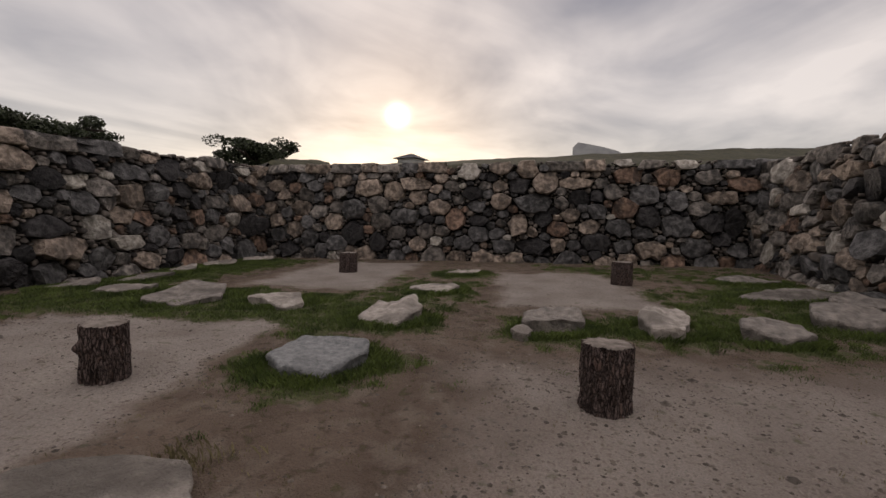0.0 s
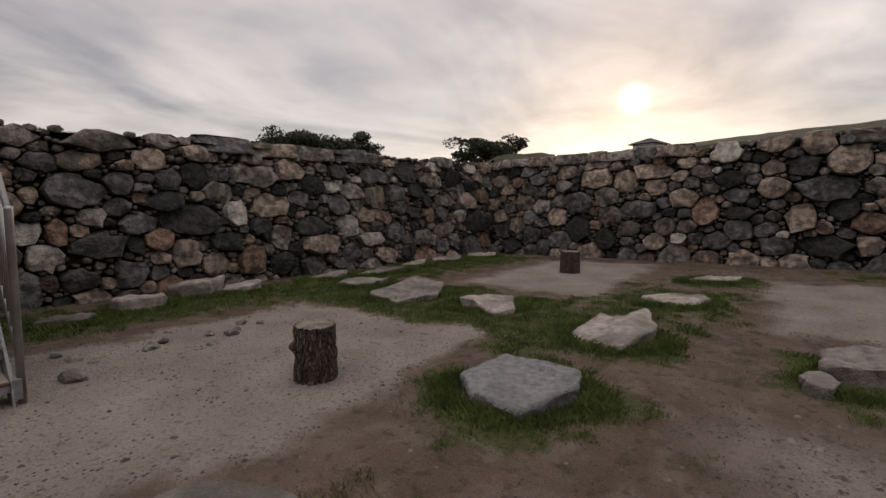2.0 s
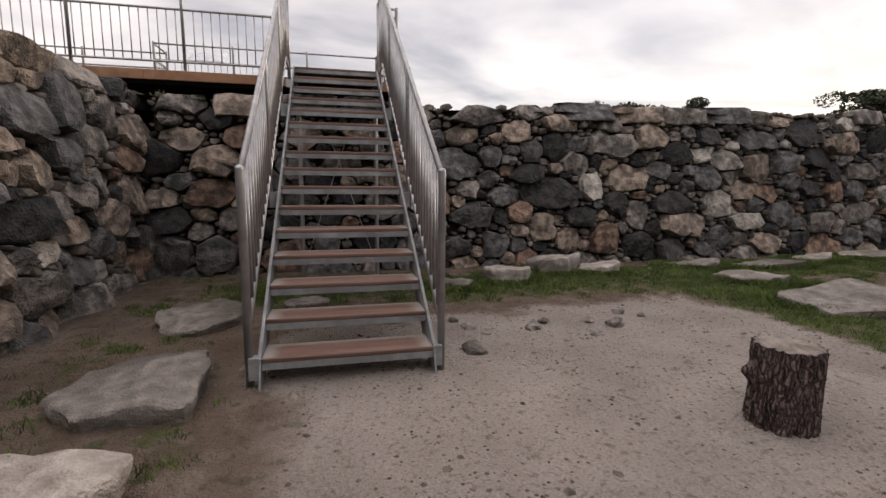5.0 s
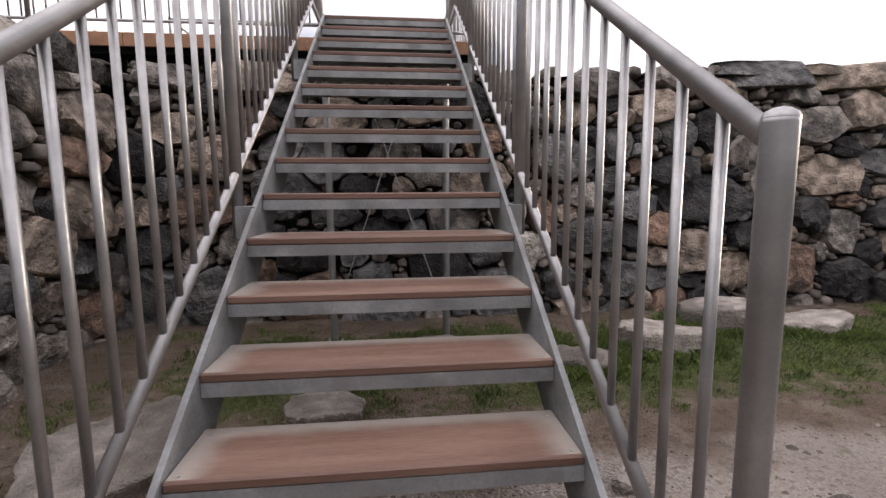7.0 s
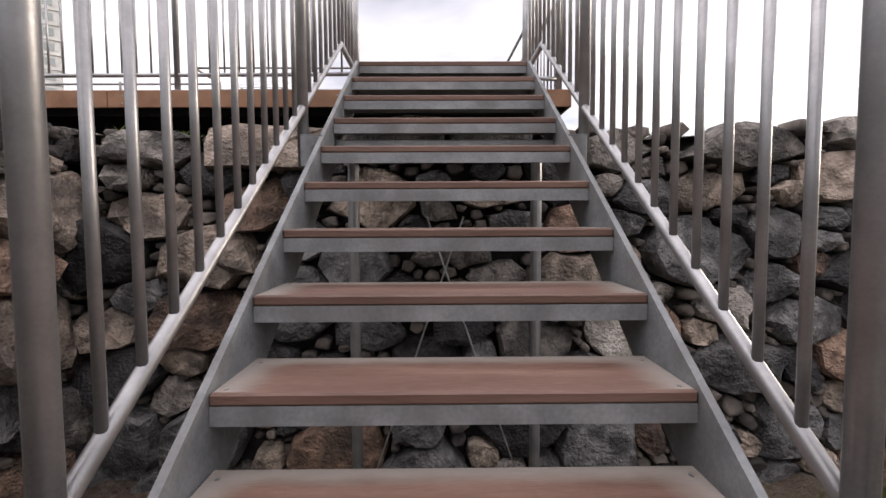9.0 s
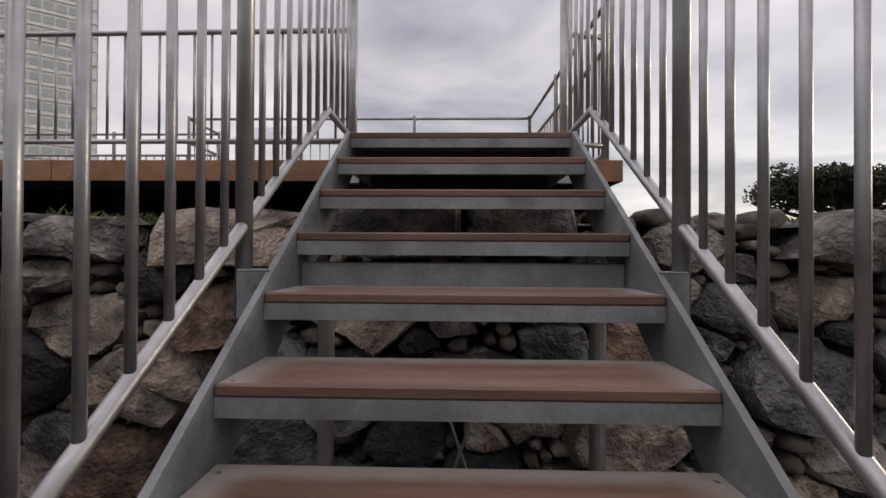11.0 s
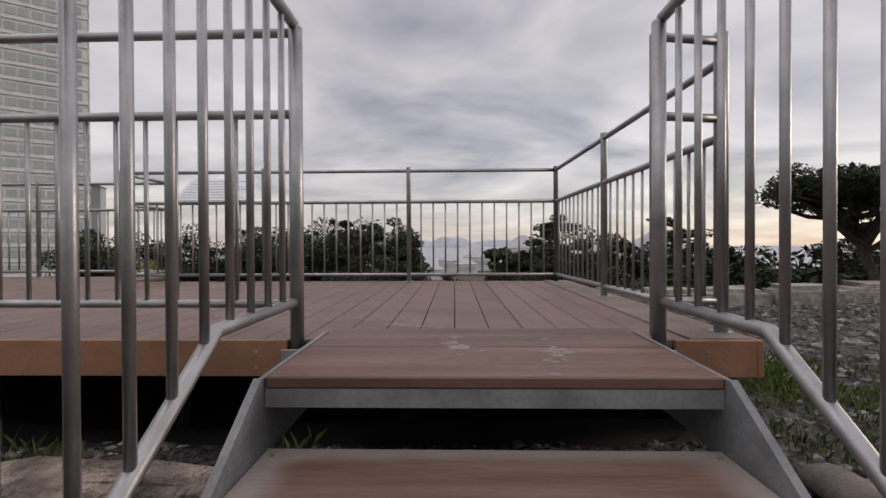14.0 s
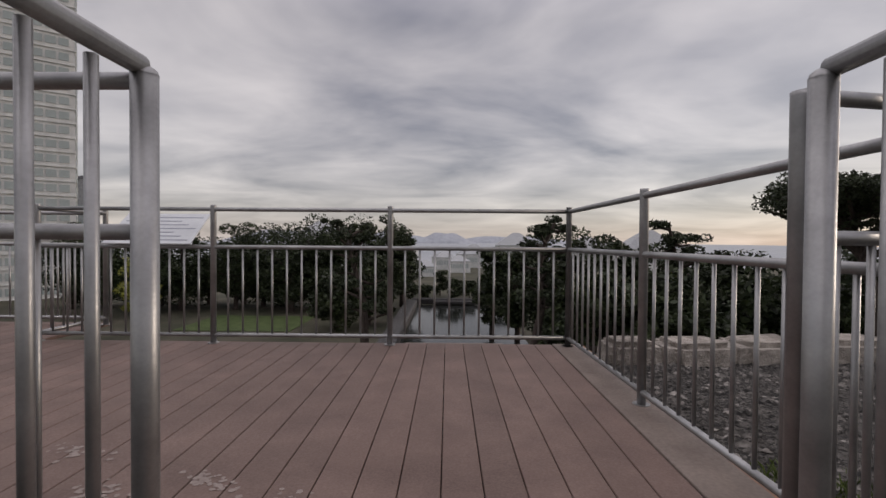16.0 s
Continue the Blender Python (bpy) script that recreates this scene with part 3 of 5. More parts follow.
def stone_wall(name, label, origin, udir, ndir, length, base_fn, top_fn, fixed, seed, batter=0.06, limit=300, fill_from=0.0, fill_to=None):
    rg = random.Random(seed)
    origin, udir, ndir = Vector(origin), Vector(udir), Vector(ndir)

    def at(u, z, d):
        return origin + udir * u + Vector((0, 0, z)) + ndir * (d - batter * z)

    # near-black core behind the stones, coloured as the shadow in the gaps
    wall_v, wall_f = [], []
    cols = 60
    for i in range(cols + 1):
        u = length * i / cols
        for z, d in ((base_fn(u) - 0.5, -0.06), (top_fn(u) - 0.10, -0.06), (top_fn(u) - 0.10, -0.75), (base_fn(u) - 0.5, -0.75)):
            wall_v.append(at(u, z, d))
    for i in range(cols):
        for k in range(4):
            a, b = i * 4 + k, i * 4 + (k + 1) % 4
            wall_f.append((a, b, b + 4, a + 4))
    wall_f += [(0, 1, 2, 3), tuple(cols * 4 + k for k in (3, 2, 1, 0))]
    wall = put(name, mesh_of(name, wall_v, wall_f, SHADED_EARTH))
    tagged(wall, label, "stone wall", kind="structure")
    seeds = []

    def clear(u, z, a, b, k):
        for s in seeds:
            if abs(u - s[0]) < (a + s[2]) and abs(z - s[1]) < (b + s[3]):
                if math.hypot((u - s[0]) / (a + s[2]), (z - s[1]) / (b + s[3])) < k:
                    return False
        return True

    for u, z, w, h, tone in fixed:
        if clear(u, z, w * 0.5, h * 0.5, 0.55):
            seeds.append((u, z, w * 0.5, h * 0.5, tone, 1))
    hi = fill_to if fill_to is not None else length
    # capping course of long flat stones
    u = fill_from
    while u < hi:
        w = rg.uniform(0.5, 1.2)
        z = top_fn(u + w / 2) - 0.12
        if clear(u + w / 2, z, w * 0.5, 0.12, 0.75):
            seeds.append((u + w / 2, z, w * 0.5, rg.uniform(0.12, 0.17), rg.choice((1, 2, 2, 3, 2)), 2))
        u += w
    for a0, a1, tries, big in ((0.24, 0.42, 900, 1), (0.17, 0.27, 1800, 1), (0.11, 0.17, 2600, 1), (0.06, 0.10, 4200, 0), (0.035, 0.06, 6500, 0)):
        for _ in range(int(tries * (hi - fill_from) / 15)):
            a = rg.uniform(a0, a1)
            b = a * rg.uniform(0.6, 0.95)
            u, = (rg.uniform(fill_from, hi),)
            z0, z1 = base_fn(u) - 0.02, top_fn(u) - b
            z = rg.uniform(z0, z1)
            if clear(u, z, a, b, 0.80 if big else 0.84):
                seeds.append((u, z, a, b, rg.choices((0, 1, 2, 3, 4, 5), (22, 25, 21, 18, 5, 9))[0], big))
    arr = np.array([(s[0], s[1], s[2], s[3]) for s in seeds])
    count, small = 0, []
    for i, (u, z, a, b, tone, big) in enumerate(seeds):
        near = np.where((np.abs(arr[:, 0] - u) < a + arr[:, 2] + 0.5) & (np.abs(arr[:, 1] - z) < b + arr[:, 3] + 0.5))[0]
        near = arr[near[near != i]]
        n = rg.choice((11, 12, 13, 14)) if big else 7
        out = []
        turn = rg.uniform(0, 6.28)
        for k in range(n):
            an = turn + 2 * math.pi * (k + rg.uniform(-0.33, 0.33)) / n
            ca, sa = math.cos(an), math.sin(an)
            ex = 7.0 if big == 2 else 3.2
            re = 1 / ((abs(ca) / a) ** ex + (abs(sa) / b) ** ex) ** (1 / ex)
            rs = re * np.linspace(0.45, 1.22 if big else 1.1, 26)
            own = (rs / re) ** 2
            pu, pz = u + ca * rs, z + sa * rs
            r = rs[-1]
            if len(near):
                d = ((pu[:, None] - near[None, :, 0]) / near[None, :, 2]) ** 2 + ((pz[:, None] - near[None, :, 1]) / near[None, :, 3]) ** 2
                bad = np.where(d.min(axis=1) < own)[0]
                if len(bad):
                    r = rs[bad[0]]
            r = max(0.02, r * rg.uniform(0.88, 1.02) - 0.006)
            out.append((u + ca * r, z + sa * r))
        if big == 2:
            out = [(u + px * a + rg.uniform(-0.025, 0.025), z + pz * b + rg.uniform(-0.018, 0.018)) for px, pz in ((0.98, -0.9), (1.0, 0.0), (0.97, 0.85), (0.85, 0.97), (0.4, 1.0), (0.0, 1.0), (-0.5, 1.0), (-0.88, 0.96), (-0.98, 0.8), (-1.0, 0.0), (-0.97, -0.9), (-0.4, -1.0), (0.4, -1.0))]
        dep = (0.07 + 0.24 * min(a, b)) * rg.uniform(0.6, 1.5)
        if big and count < limit:
            me = stone_mesh(out, (u, z), at, dep, TONES[tone], rg)
            put("stone", me, wall)
            count += 1
        else:
            m0 = stone_mesh(out, (u, z), at, dep * 0.85, CHINK, rg)
            small.append(([q.co.copy() for q in m0.vertices], [tuple(p.vertices) for p in m0.polygons]))
            bpy.data.meshes.remove(m0)
    if small:
        v, f = joined(small)
        tagged(put("chinking_stones", mesh_of("chinking_stones", v, f, CHINK, True), wall), kind="stuff")
    return wall


north_a = [(2.23, 2.41, 1.15, 0.31, 2), (3.10, 2.50, 0.55, 0.25, 2), (1.92, 2.09, 0.69, 0.31, 3), (2.84, 2.19, 0.58, 0.36, 3), (3.67, 2.36, 0.81, 0.36, 3), (1.83, 1.64, 0.91, 0.52, 1), (2.42, 1.79, 0.45, 0.38, 1), (3.52, 1.96, 0.52, 0.51, 0), (3.94, 1.70, 0.59, 0.41, 2), (4.61, 2.03, 0.95, 0.45, 2), (5.40, 2.19, 0.73, 0.49, 3), (5.93, 1.90, 0.66, 0.47, 0), (4.95, 1.46, 0.94, 0.51, 3), (3.46, 1.20, 1.06, 0.60, 0), (4.23, 1.28, 0.44, 0.53, 4), (3.09, 1.51, 0.64, 0.37, 0), (2.66, 1.15, 0.59, 0.36, 1), (2.13, 0.82, 0.79, 0.43, 1)]
north_b = [(2.48, 0.34, 0.51, 0.52, 1), (1.83, 0.32, 0.59, 0.36, 1), (1.61, 1.04, 0.33, 0.42, 5), (3.33, 0.62, 0.49, 0.56, 3), (3.82, 0.38, 0.59, 0.50, 3), (4.50, 0.40, 0.66, 0.60, 5), (4.02, 0.80, 0.64, 0.38, 0), (4.70, 1.03, 0.53, 0.39, 0), (5.14, 0.84, 0.50, 0.60, 2), (6.12, 0.65, 1.17, 0.49, 3), (6.83, 1.02, 0.51, 0.62, 4), (6.55, 1.47, 0.64, 0.53, 1), (5.85, 1.02, 0.86, 0.49, 0), (5.11, 0.29, 0.55, 0.48, 0), (5.86, 0.20, 0.78, 0.41, 1), (6.90, 0.35, 0.62, 0.51, 1), (7.54, 0.68, 1.01, 0.35, 4), (7.70, 1.65, 0.79, 0.58, 3)]
north_c = [(7.64, 2.19, 1.10, 0.41, 1), (6.96, 1.80, 0.61, 0.45, 2), (8.70, 2.35, 0.77, 0.63, 0), (8.33, 0.80, 0.66, 0.49, 1), (7.96, 0.28, 0.70, 0.45, 3), (8.79, 0.30, 0.68, 0.40, 0), (9.32, 0.65, 0.70, 0.46, 2), (10.25, 0.82, 1.10, 0.46, 2), (9.59, 1.23, 0.58, 0.49, 5), (9.15, 1.89, 0.85, 0.47, 0), (9.74, 2.18, 0.94, 0.44, 3), (10.18, 1.64, 0.79, 0.40, 2), (11.36, 1.65, 1.09, 0.55, 3), (10.69, 2.28, 0.86, 0.53, 0), (11.67, 1.00, 1.06, 0.71, 0), (12.32, 0.41, 1.09, 0.59, 5), (9.92, 2.56, 1.00, 0.26, 4), (11.51, 2.62, 0.90, 0.27, 4)]
north_d = [(-2.14, 1.93, 0.66, 0.38, 3), (-1.67, 1.63, 0.73, 0.46, 3), (-1.73, 1.19, 0.76, 0.43, 5), (-1.49, 0.79, 0.34, 0.41, 2), (-1.72, 0.29, 0.75, 0.60, 1), (-2.38, 1.11, 0.38, 0.32, 3), (-2.40, 1.67, 0.59, 0.55, 0), (-2.28, 0.79, 0.57, 0.43, 0), (0.34, 2.08, 0.75, 0.20, 3), (0.07, 1.67, 0.92, 0.26, 2), (-0.55, 1.09, 0.61, 0.28, 1), (0.14, 1.13, 0.51, 0.31, 0), (1.83, 2.07, 0.63, 0.30, 3), (1.72, 1.60, 0.84, 0.47, 1), (1.22, 2.38, 0.53, 0.28, 2), (2.03, 2.43, 0.93, 0.27, 2), (-2.10, 2.40, 0.70, 0.24, 2), (-2.06, 2.05, 0.69, 0.34, 2)]
north_e = [(-1.68, 1.71, 0.63, 0.45, 3), (-1.51, 1.26, 0.62, 0.44, 3)]
east_a = [(0.98, 2.25, 1.09, 0.63, 3), (-0.50, 2.38, 1.22, 0.44, 3), (1.46, 1.60, 0.86, 0.75, 1), (0.67, 1.75, 0.72, 0.62, 2), (-0.17, 1.43, 1.17, 0.50, 1), (0.05, 0.92, 0.71, 0.45, 2), (2.08, 1.20, 0.63, 0.64, 3), (1.45, 0.87, 0.86, 0.86, 0), (1.94, 0.54, 0.75, 0.47, 1), (2.59, 1.48, 0.58, 0.41, 2), (2.97, 1.17, 0.52, 0.47, 1), (0.65, 0.61, 0.60, 0.68, 0), (-0.82, 1.00, 0.58, 0.50, 2), (-2.07, 2.72, 0.77, 0.49, 4), (-2.98, 2.84, 0.85, 0.37, 3), (-3.00, 1.91, 0.69, 0.54, 3), (-1.72, 1.38, 0.62, 0.71, 5), (-3.52, 1.28, 0.63, 0.69, 3)]
east_b = [(-3.94, 1.90, 1.14, 0.58, 1), (-5.01, 2.46, 1.05, 0.36, 3), (-3.53, 2.36, 0.63, 0.53, 0), (-4.61, 1.18, 0.66, 0.52, 5), (-4.95, 1.56, 0.55, 0.41, 3), (-3.96, 0.68, 1.04, 0.48, 0), (-5.64, 1.70, 0.59, 0.51, 1), (-5.46, 1.24, 0.59, 0.46, 3), (-6.34, 1.77, 0.77, 0.61, 5), (-6.83, 2.15, 0.85, 0.61, 1), (-6.39, 2.68, 0.81, 0.45, 5), (-7.39, 2.63, 0.73, 0.54, 5), (-7.65, 2.00, 0.54, 0.64, 1), (-6.19, 1.28, 0.77, 0.51, 1), (-6.82, 1.15, 0.57, 0.40, 1), (-7.67, 1.35, 0.91, 0.70, 1), (-7.06, 0.71, 0.98, 0.50, 3), (-5.63, 0.85, 0.89, 0.51, 0)]
east_c = [(-8.13, 0.80, 0.81, 0.59, 1), (-8.67, 2.11, 0.83, 0.39, 3), (-8.33, 2.63, 0.80, 0.43, 2), (-9.21, 2.48, 0.77, 0.38, 5), (-9.15, 0.75, 0.56, 0.43, 1), (-8.53, 1.45, 0.80, 0.59, 0), (-9.02, 1.47, 0.61, 0.87, 0), (-2.40, 0.97, 0.66, 0.54, 1), (-2.32, 1.76, 0.55, 0.38, 1), (-7.87, 2.95, 0.71, 0.27, 4), (-6.29, 3.00, 0.52, 0.22, 4), (-6.95, 2.97, 0.74, 0.24, 2)]
south_a = [(11.02, 1.99, 0.86, 0.42, 2), (9.26, 1.67, 0.84, 0.50, 3), (10.66, 1.80, 0.72, 0.29, 4), (9.37, 1.13, 0.83, 0.50, 4), (10.24, 1.09, 0.97, 0.43, 3), (8.40, 1.69, 0.68, 0.41, 2), (7.83, 1.53, 0.42, 0.41, 4), (8.70, 0.89, 0.64, 0.47, 3), (11.48, 2.67, 0.84, 0.58, 4), (9.86, 2.84, 0.67, 0.38, 2), (9.19, 2.47, 0.82, 0.35, 3), (8.24, 2.64, 0.74, 0.50, 2), (11.69, 1.62, 1.07, 0.40, 2), (11.42, 1.13, 0.74, 0.36, 2), (7.99, 0.70, 0.53, 0.36, 2), (10.16, 1.53, 0.73, 0.27, 2)]
west_a = [(1.50, 1.66, 0.65, 0.25, 3), (1.26, 1.49, 0.39, 0.23, 3), (1.66, 1.37, 0.43, 0.21, 3), (2.10, 1.41, 0.57, 0.36, 3), (2.49, 1.57, 0.66, 0.38, 1), (3.21, 1.78, 0.85, 0.38, 2), (1.27, 1.23, 0.46, 0.32, 1), (1.79, 0.99, 0.85, 0.41, 0), (1.27, 0.70, 0.64, 0.40, 3), (1.99, 0.69, 0.51, 0.24, 4), (2.56, 0.86, 0.63, 0.30, 3), (2.52, 0.43, 0.70, 0.32, 1), (1.78, 0.34, 0.78, 0.36, 2), (1.22, 0.29, 0.60, 0.32, 3), (3.45, 0.88, 0.79, 0.44, 3), (3.43, 0.47, 0.64, 0.24, 3), (3.35, 0.10, 0.94, 0.30, 2), (3.25, 1.32, 0.58, 0.35, 2)]
west_b = [(2.75, 1.18, 0.61, 0.30, 2), (1.19, 0.99, 0.32, 0.14, 1)]


def tops(seed, level, slope=0.0):
    return lambda u: level + slope * u + 0.05 * n2d(u, seed, 1.3) + 0.03 * n2d(u, seed, 4.0)


stone_wall("wall_north", "tall dry-laid rubble stone wall, blackened and tan stones, behind the steel stairs", (-2.5, 4.42, 0), (1, 0, 0), (0, -1, 0), 15.1, lambda u: 0.0,
           tops(1, 2.52, 0.022), [(u + 2.5, z, w, h, t) for u, z, w, h, t in north_a + north_b + north_c + north_d + north_e], 11, limit=420)
stone_wall("wall_east", "long dry-laid rubble stone wall with rounded multicoloured boulders under a turf bank", (12.55, 4.5, 0), (0, -1, 0), (-1, 0, 0), 14.1, lambda u: 0.02 + 0.026 * u,
           tops(2, 2.90, 0.015), [(4.5 - y, z, w, h, t) for y, z, w, h, t in east_a + east_b + east_c], 12, limit=420)
stone_wall("wall_south", "dry-laid rubble stone wall of pale weathered stones", (13.6, -9.55, 0), (-1, 0, 0), (0, 1, 0), 16.1, lambda u: max(0, 0.36 - 0.035 * u),
           tops(3, 3.02), [(13.6 - x, z, w, h, t) for x, z, w, h, t in south_a], 13, limit=300)
stone_wall("wall_west", "dry-laid rubble stone wall of tan boulders beside the stairs", (-2.62, -9.6, 0), (0, 1, 0), (1, 0, 0), 14.1, lambda u: 0.0,
           tops(4, 2.55), [(y + 9.6, z, w, h, t) for y, z, w, h, t in west_a + west_b], 14, limit=300)


# ---- terrace round the cellar, and the land beyond ----
def terrace_z(x, y):
    z = 2.50 + 0.05 * n2d(x, y, 0.8, 7) + 0.03 * n2d(x, y, 3, 1)
    # sunk below the deck so that the void there looks darker
    if -6.5 < x < 0.95 and 5.1 < y < 7.8:
        z -= 0.3
    if y > 4.3 and x > 1.5:
        z += 0.024 * (x - 1.5)
    east = 0.0
    if x > CX1:
        east = 0.36 * min(1, (x - CX1) / 0.5) + min(1, (x - CX1) / 3.6) * (0.45 + 0.045 * (3 - max(y, -10)))
        east *= min(1, max(0, (5.4 - y) / 1.0))
    south = 0.48 * min(1, max(0, (CY0 - y) / 0.4))
    return z + max(east, south)


def terrace():
    X0, X1, Y0, Y1 = -9.0, 17.0, -15.0, 9.3
    step = 0.25
    nx, ny = int((X1 - X0) / step), int((Y1 - Y0) / step)
    idx, v, f = {}, [], []

    def vert(i, j):
        if (i, j) not in idx:
            x, y = X0 + i * step, Y0 + j * step
            idx[(i, j)] = len(v)
            v.append((x, y, terrace_z(x, y)))
        return idx[(i, j)]

    for j in range(ny):
        for i in range(nx):
            x, y = X0 + (i + 0.5) * step, Y0 + (j + 0.5) * step
            if CX0 - 0.25 < x < CX1 + 0.3 and CY0 - 0.25 < y < CY1 + 0.25:
                continue
            f.append((vert(i, j), vert(i + 1, j), vert(i + 1, j + 1), vert(i, j + 1)))
    me = mesh_of("terrace_ground", v, f, GRAVEL, True)
    me.materials.append(BANK)
    me.materials.append(SHADED_EARTH)
    # index 2: ground below the deck, its shade painted in as near-black
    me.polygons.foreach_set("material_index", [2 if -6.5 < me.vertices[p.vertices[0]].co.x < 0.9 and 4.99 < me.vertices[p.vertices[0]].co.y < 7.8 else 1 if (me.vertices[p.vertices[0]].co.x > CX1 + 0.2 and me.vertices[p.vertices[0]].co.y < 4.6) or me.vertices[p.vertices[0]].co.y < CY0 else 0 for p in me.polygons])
    tagged(put("terrace_ground", me), "dark gravel ground on top of the stone keep base", "ground", kind="structure")
    # outer battered faces down to the park
    vv, ff = [], []
    ring = [(X0, Y0), (X1, Y0), (X1, Y1), (X0, Y1)]
    for (x, y) in ring:
        sx, sy = (1 if x > 0 else -1), (1 if y > 0 else -1)
        vv += [(x, y, 2.75 if x > 10 or y < 0 else 2.48), (x + 3.2 * sx, y + 3.2 * sy, -10.5)]
    for k in range(4):
        a, b = 2 * k, 2 * ((k + 1) % 4)
        ff.append((a, a + 1, b + 1, b))
    tagged(put("keep_base_outer_wall", mesh_of("keep_base_outer_wall", vv, ff, TONES[2])), "high battered stone outer wall of the keep base", "stone wall", kind="structure")


terrace()
block = mesh_of("concrete_block", *bevel_box(-0.45, 0.42, 7.86, 8.06, 2.40, 2.885, 0.012), EDGE)
tagged(put("concrete_block", block), "pale concrete block behind the outer edge of the deck", "block")

# the park, the moat and the sea
v, f = box(-900, 900, -900, 260, -10.7, -10.2)
tagged(put("ground", mesh_of("ground", v, f, PARK)), "park ground far below with soil and grass", "ground", kind="structure")
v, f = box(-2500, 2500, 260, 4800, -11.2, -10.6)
tagged(put("sea", mesh_of("sea", v, f, SEA)), "calm sea coloured pale by haze", "water", kind="structure")
v, f = box(-6.5, 11, 35, 104, -10.19, -10.1)
tagged(put("moat_water", mesh_of("moat_water", v, f, WATER)), "still dark moat reflecting the sky", "water", kind="structure")


# ---- steel staircase ----
RISE, RUN, TW = 0.185, 0.271, 1.137
STEPS = 16
RX = 0.68
DECK = RISE * STEPS


def build_stairs():
    st = thing("steel_staircase", "open grey steel staircase with reddish wooden treads beside a stone wall", "staircase")
    slope = RISE / RUN
    for sx in (-1, 1):
        x0, x1 = (sx * (TW / 2 + 0.002), sx * (TW / 2 + 0.014))
        prof = [(RUN * 0.72, 0.0), (RUN * 0.97, RISE - 0.004), (RUN * 16 - 0.012, DECK - 0.004), (RUN * 16 + 0.60, DECK + 0.005), (RUN * 16 + 0.60, DECK - 0.20), (RUN * 16 + 0.08, DECK - 0.20), (RUN * 1.65, 0.0)]
        v = [(x0, y, z) for y, z in prof] + [(x1, y, z) for y, z in prof]
        n = len(prof)
        f = [tuple(range(n)), tuple(range(2 * n - 1, n - 1, -1))] + [(k, (k + 1) % n, (k + 1) % n + n, k + n) for k in range(n)]
        put("stringer", mesh_of("stringer", v, f, CHANNEL), st, "grey steel stringer")
        # upper flange of the stringer
        a, b = Vector((sx * (TW / 2 + 0.014), RUN * 0.97, RISE - 0.004)), Vector((sx * (TW / 2 + 0.014), RUN * 16 - 0.012, DECK - 0.004))
        v, f = box(-0.012, 0.008, 0, (b - a).length, -0.004, 0.004)
        m = Matrix.Translation(a) @ Matrix.Rotation(math.atan2(b.z - a.z, b.y - a.y), 4, "X") @ Matrix.Diagonal((sx, 1, 1, 1))
        put("flange", mesh_of("flange", [m @ Vector(q) for q in v], f, CHANNEL), st)
    wood = mesh_of("tread", *bevel_box(-TW / 2, TW / 2, 0, 0.285, -0.03, 0, 0.005), TREAD)
    lip = mesh_of("tread_channel", *joined([box(-TW / 2, TW / 2, 0.002, 0.010, -0.078, -0.031), box(-TW / 2, TW / 2, 0.010, 0.27, -0.038, -0.031)]), CHANNEL)
    screw = mesh_of("screw", *tube([(0, 0, -0.002), (0, 0, 0.0015)], 0.006, 8), STEEL)
    for n in range(1, STEPS):
        t = put("tread", wood, st, m=pose(0, RUN * n, RISE * n))
        put("tread_channel", lip, st, m=pose(0, RUN * n, RISE * n))
        for sx in (-1, 1):
            for dy in (0.03, 0.24):
                put("screw", screw, t, m=pose(sx * (TW / 2 - 0.03), dy, 0))
    top = mesh_of("landing_board", *bevel_box(-TW / 2, TW / 2, 0, 0.338, -0.03, 0, 0.004), LANDING_WOOD)
    for k in range(2):
        put("landing_board", top, st, m=pose(0, RUN * 16 + 0.342 * k, DECK))
    put("tread_channel", lip, st, m=pose(0, RUN * 16, DECK))
    for sx in (-1, 1):
        put("column", mesh_of("column", *tube([(sx * 0.49, 3.62, 0), (sx * 0.49, 3.62, 2.30)], 0.03, 12), STEEL), st, "galvanised round column")
        put("brace", mesh_of("brace", *tube([(-sx * 0.47, 3.64, 0.25), (sx * 0.10, 3.64, 1.9)], 0.006, 6), STEEL), st, "thin steel bracing rod")
        put("base_plate", mesh_of("base_plate", *bevel_box(sx * 0.49 - 0.07, sx * 0.49 + 0.07, 3.55, 3.69, 0, 0.012, 0.003), STEEL), st)
    put("cross_beam", mesh_of("cross_beam", *bevel_box(-TW / 2, TW / 2, 3.57, 3.67, 2.20, 2.30, 0.004), CHANNEL), st)
    # side railings, parallel to the flight and level over the landing
    y0, yb, y1, k = 0.30, 4.335, 4.935, 0.677
    zb0, up = 0.350, 1.045

    def foot(q):
        return zb0 + k * (min(q, yb) - y0)

    for sx in (-1, 1):
        def side(q):
            return (0.632 + 0.050 * (q - y0) / (y1 - y0)) if sx > 0 else -(0.648 + 0.050 * (q - y0) / (y1 - y0))

        rail = put("side_railing", mesh_of("handrail", *tube([(side(y0), y0, foot(y0) + up - 0.025), (side(yb), yb, foot(yb) + up), (side(y1), y1, foot(y1) + up)], 0.021, 14), STEEL, True), st, "galvanised steel handrail with upright bars")
        put("bottom_rail", mesh_of("bottom_rail", *tube([(side(y0), y0, foot(y0) - 0.008), (side(yb), yb, foot(yb) - 0.008), (side(y1), y1, foot(y1) - 0.008)], 0.019, 14), STEEL, True), rail)
        stations = (y0, 1.84, 3.37, y1)
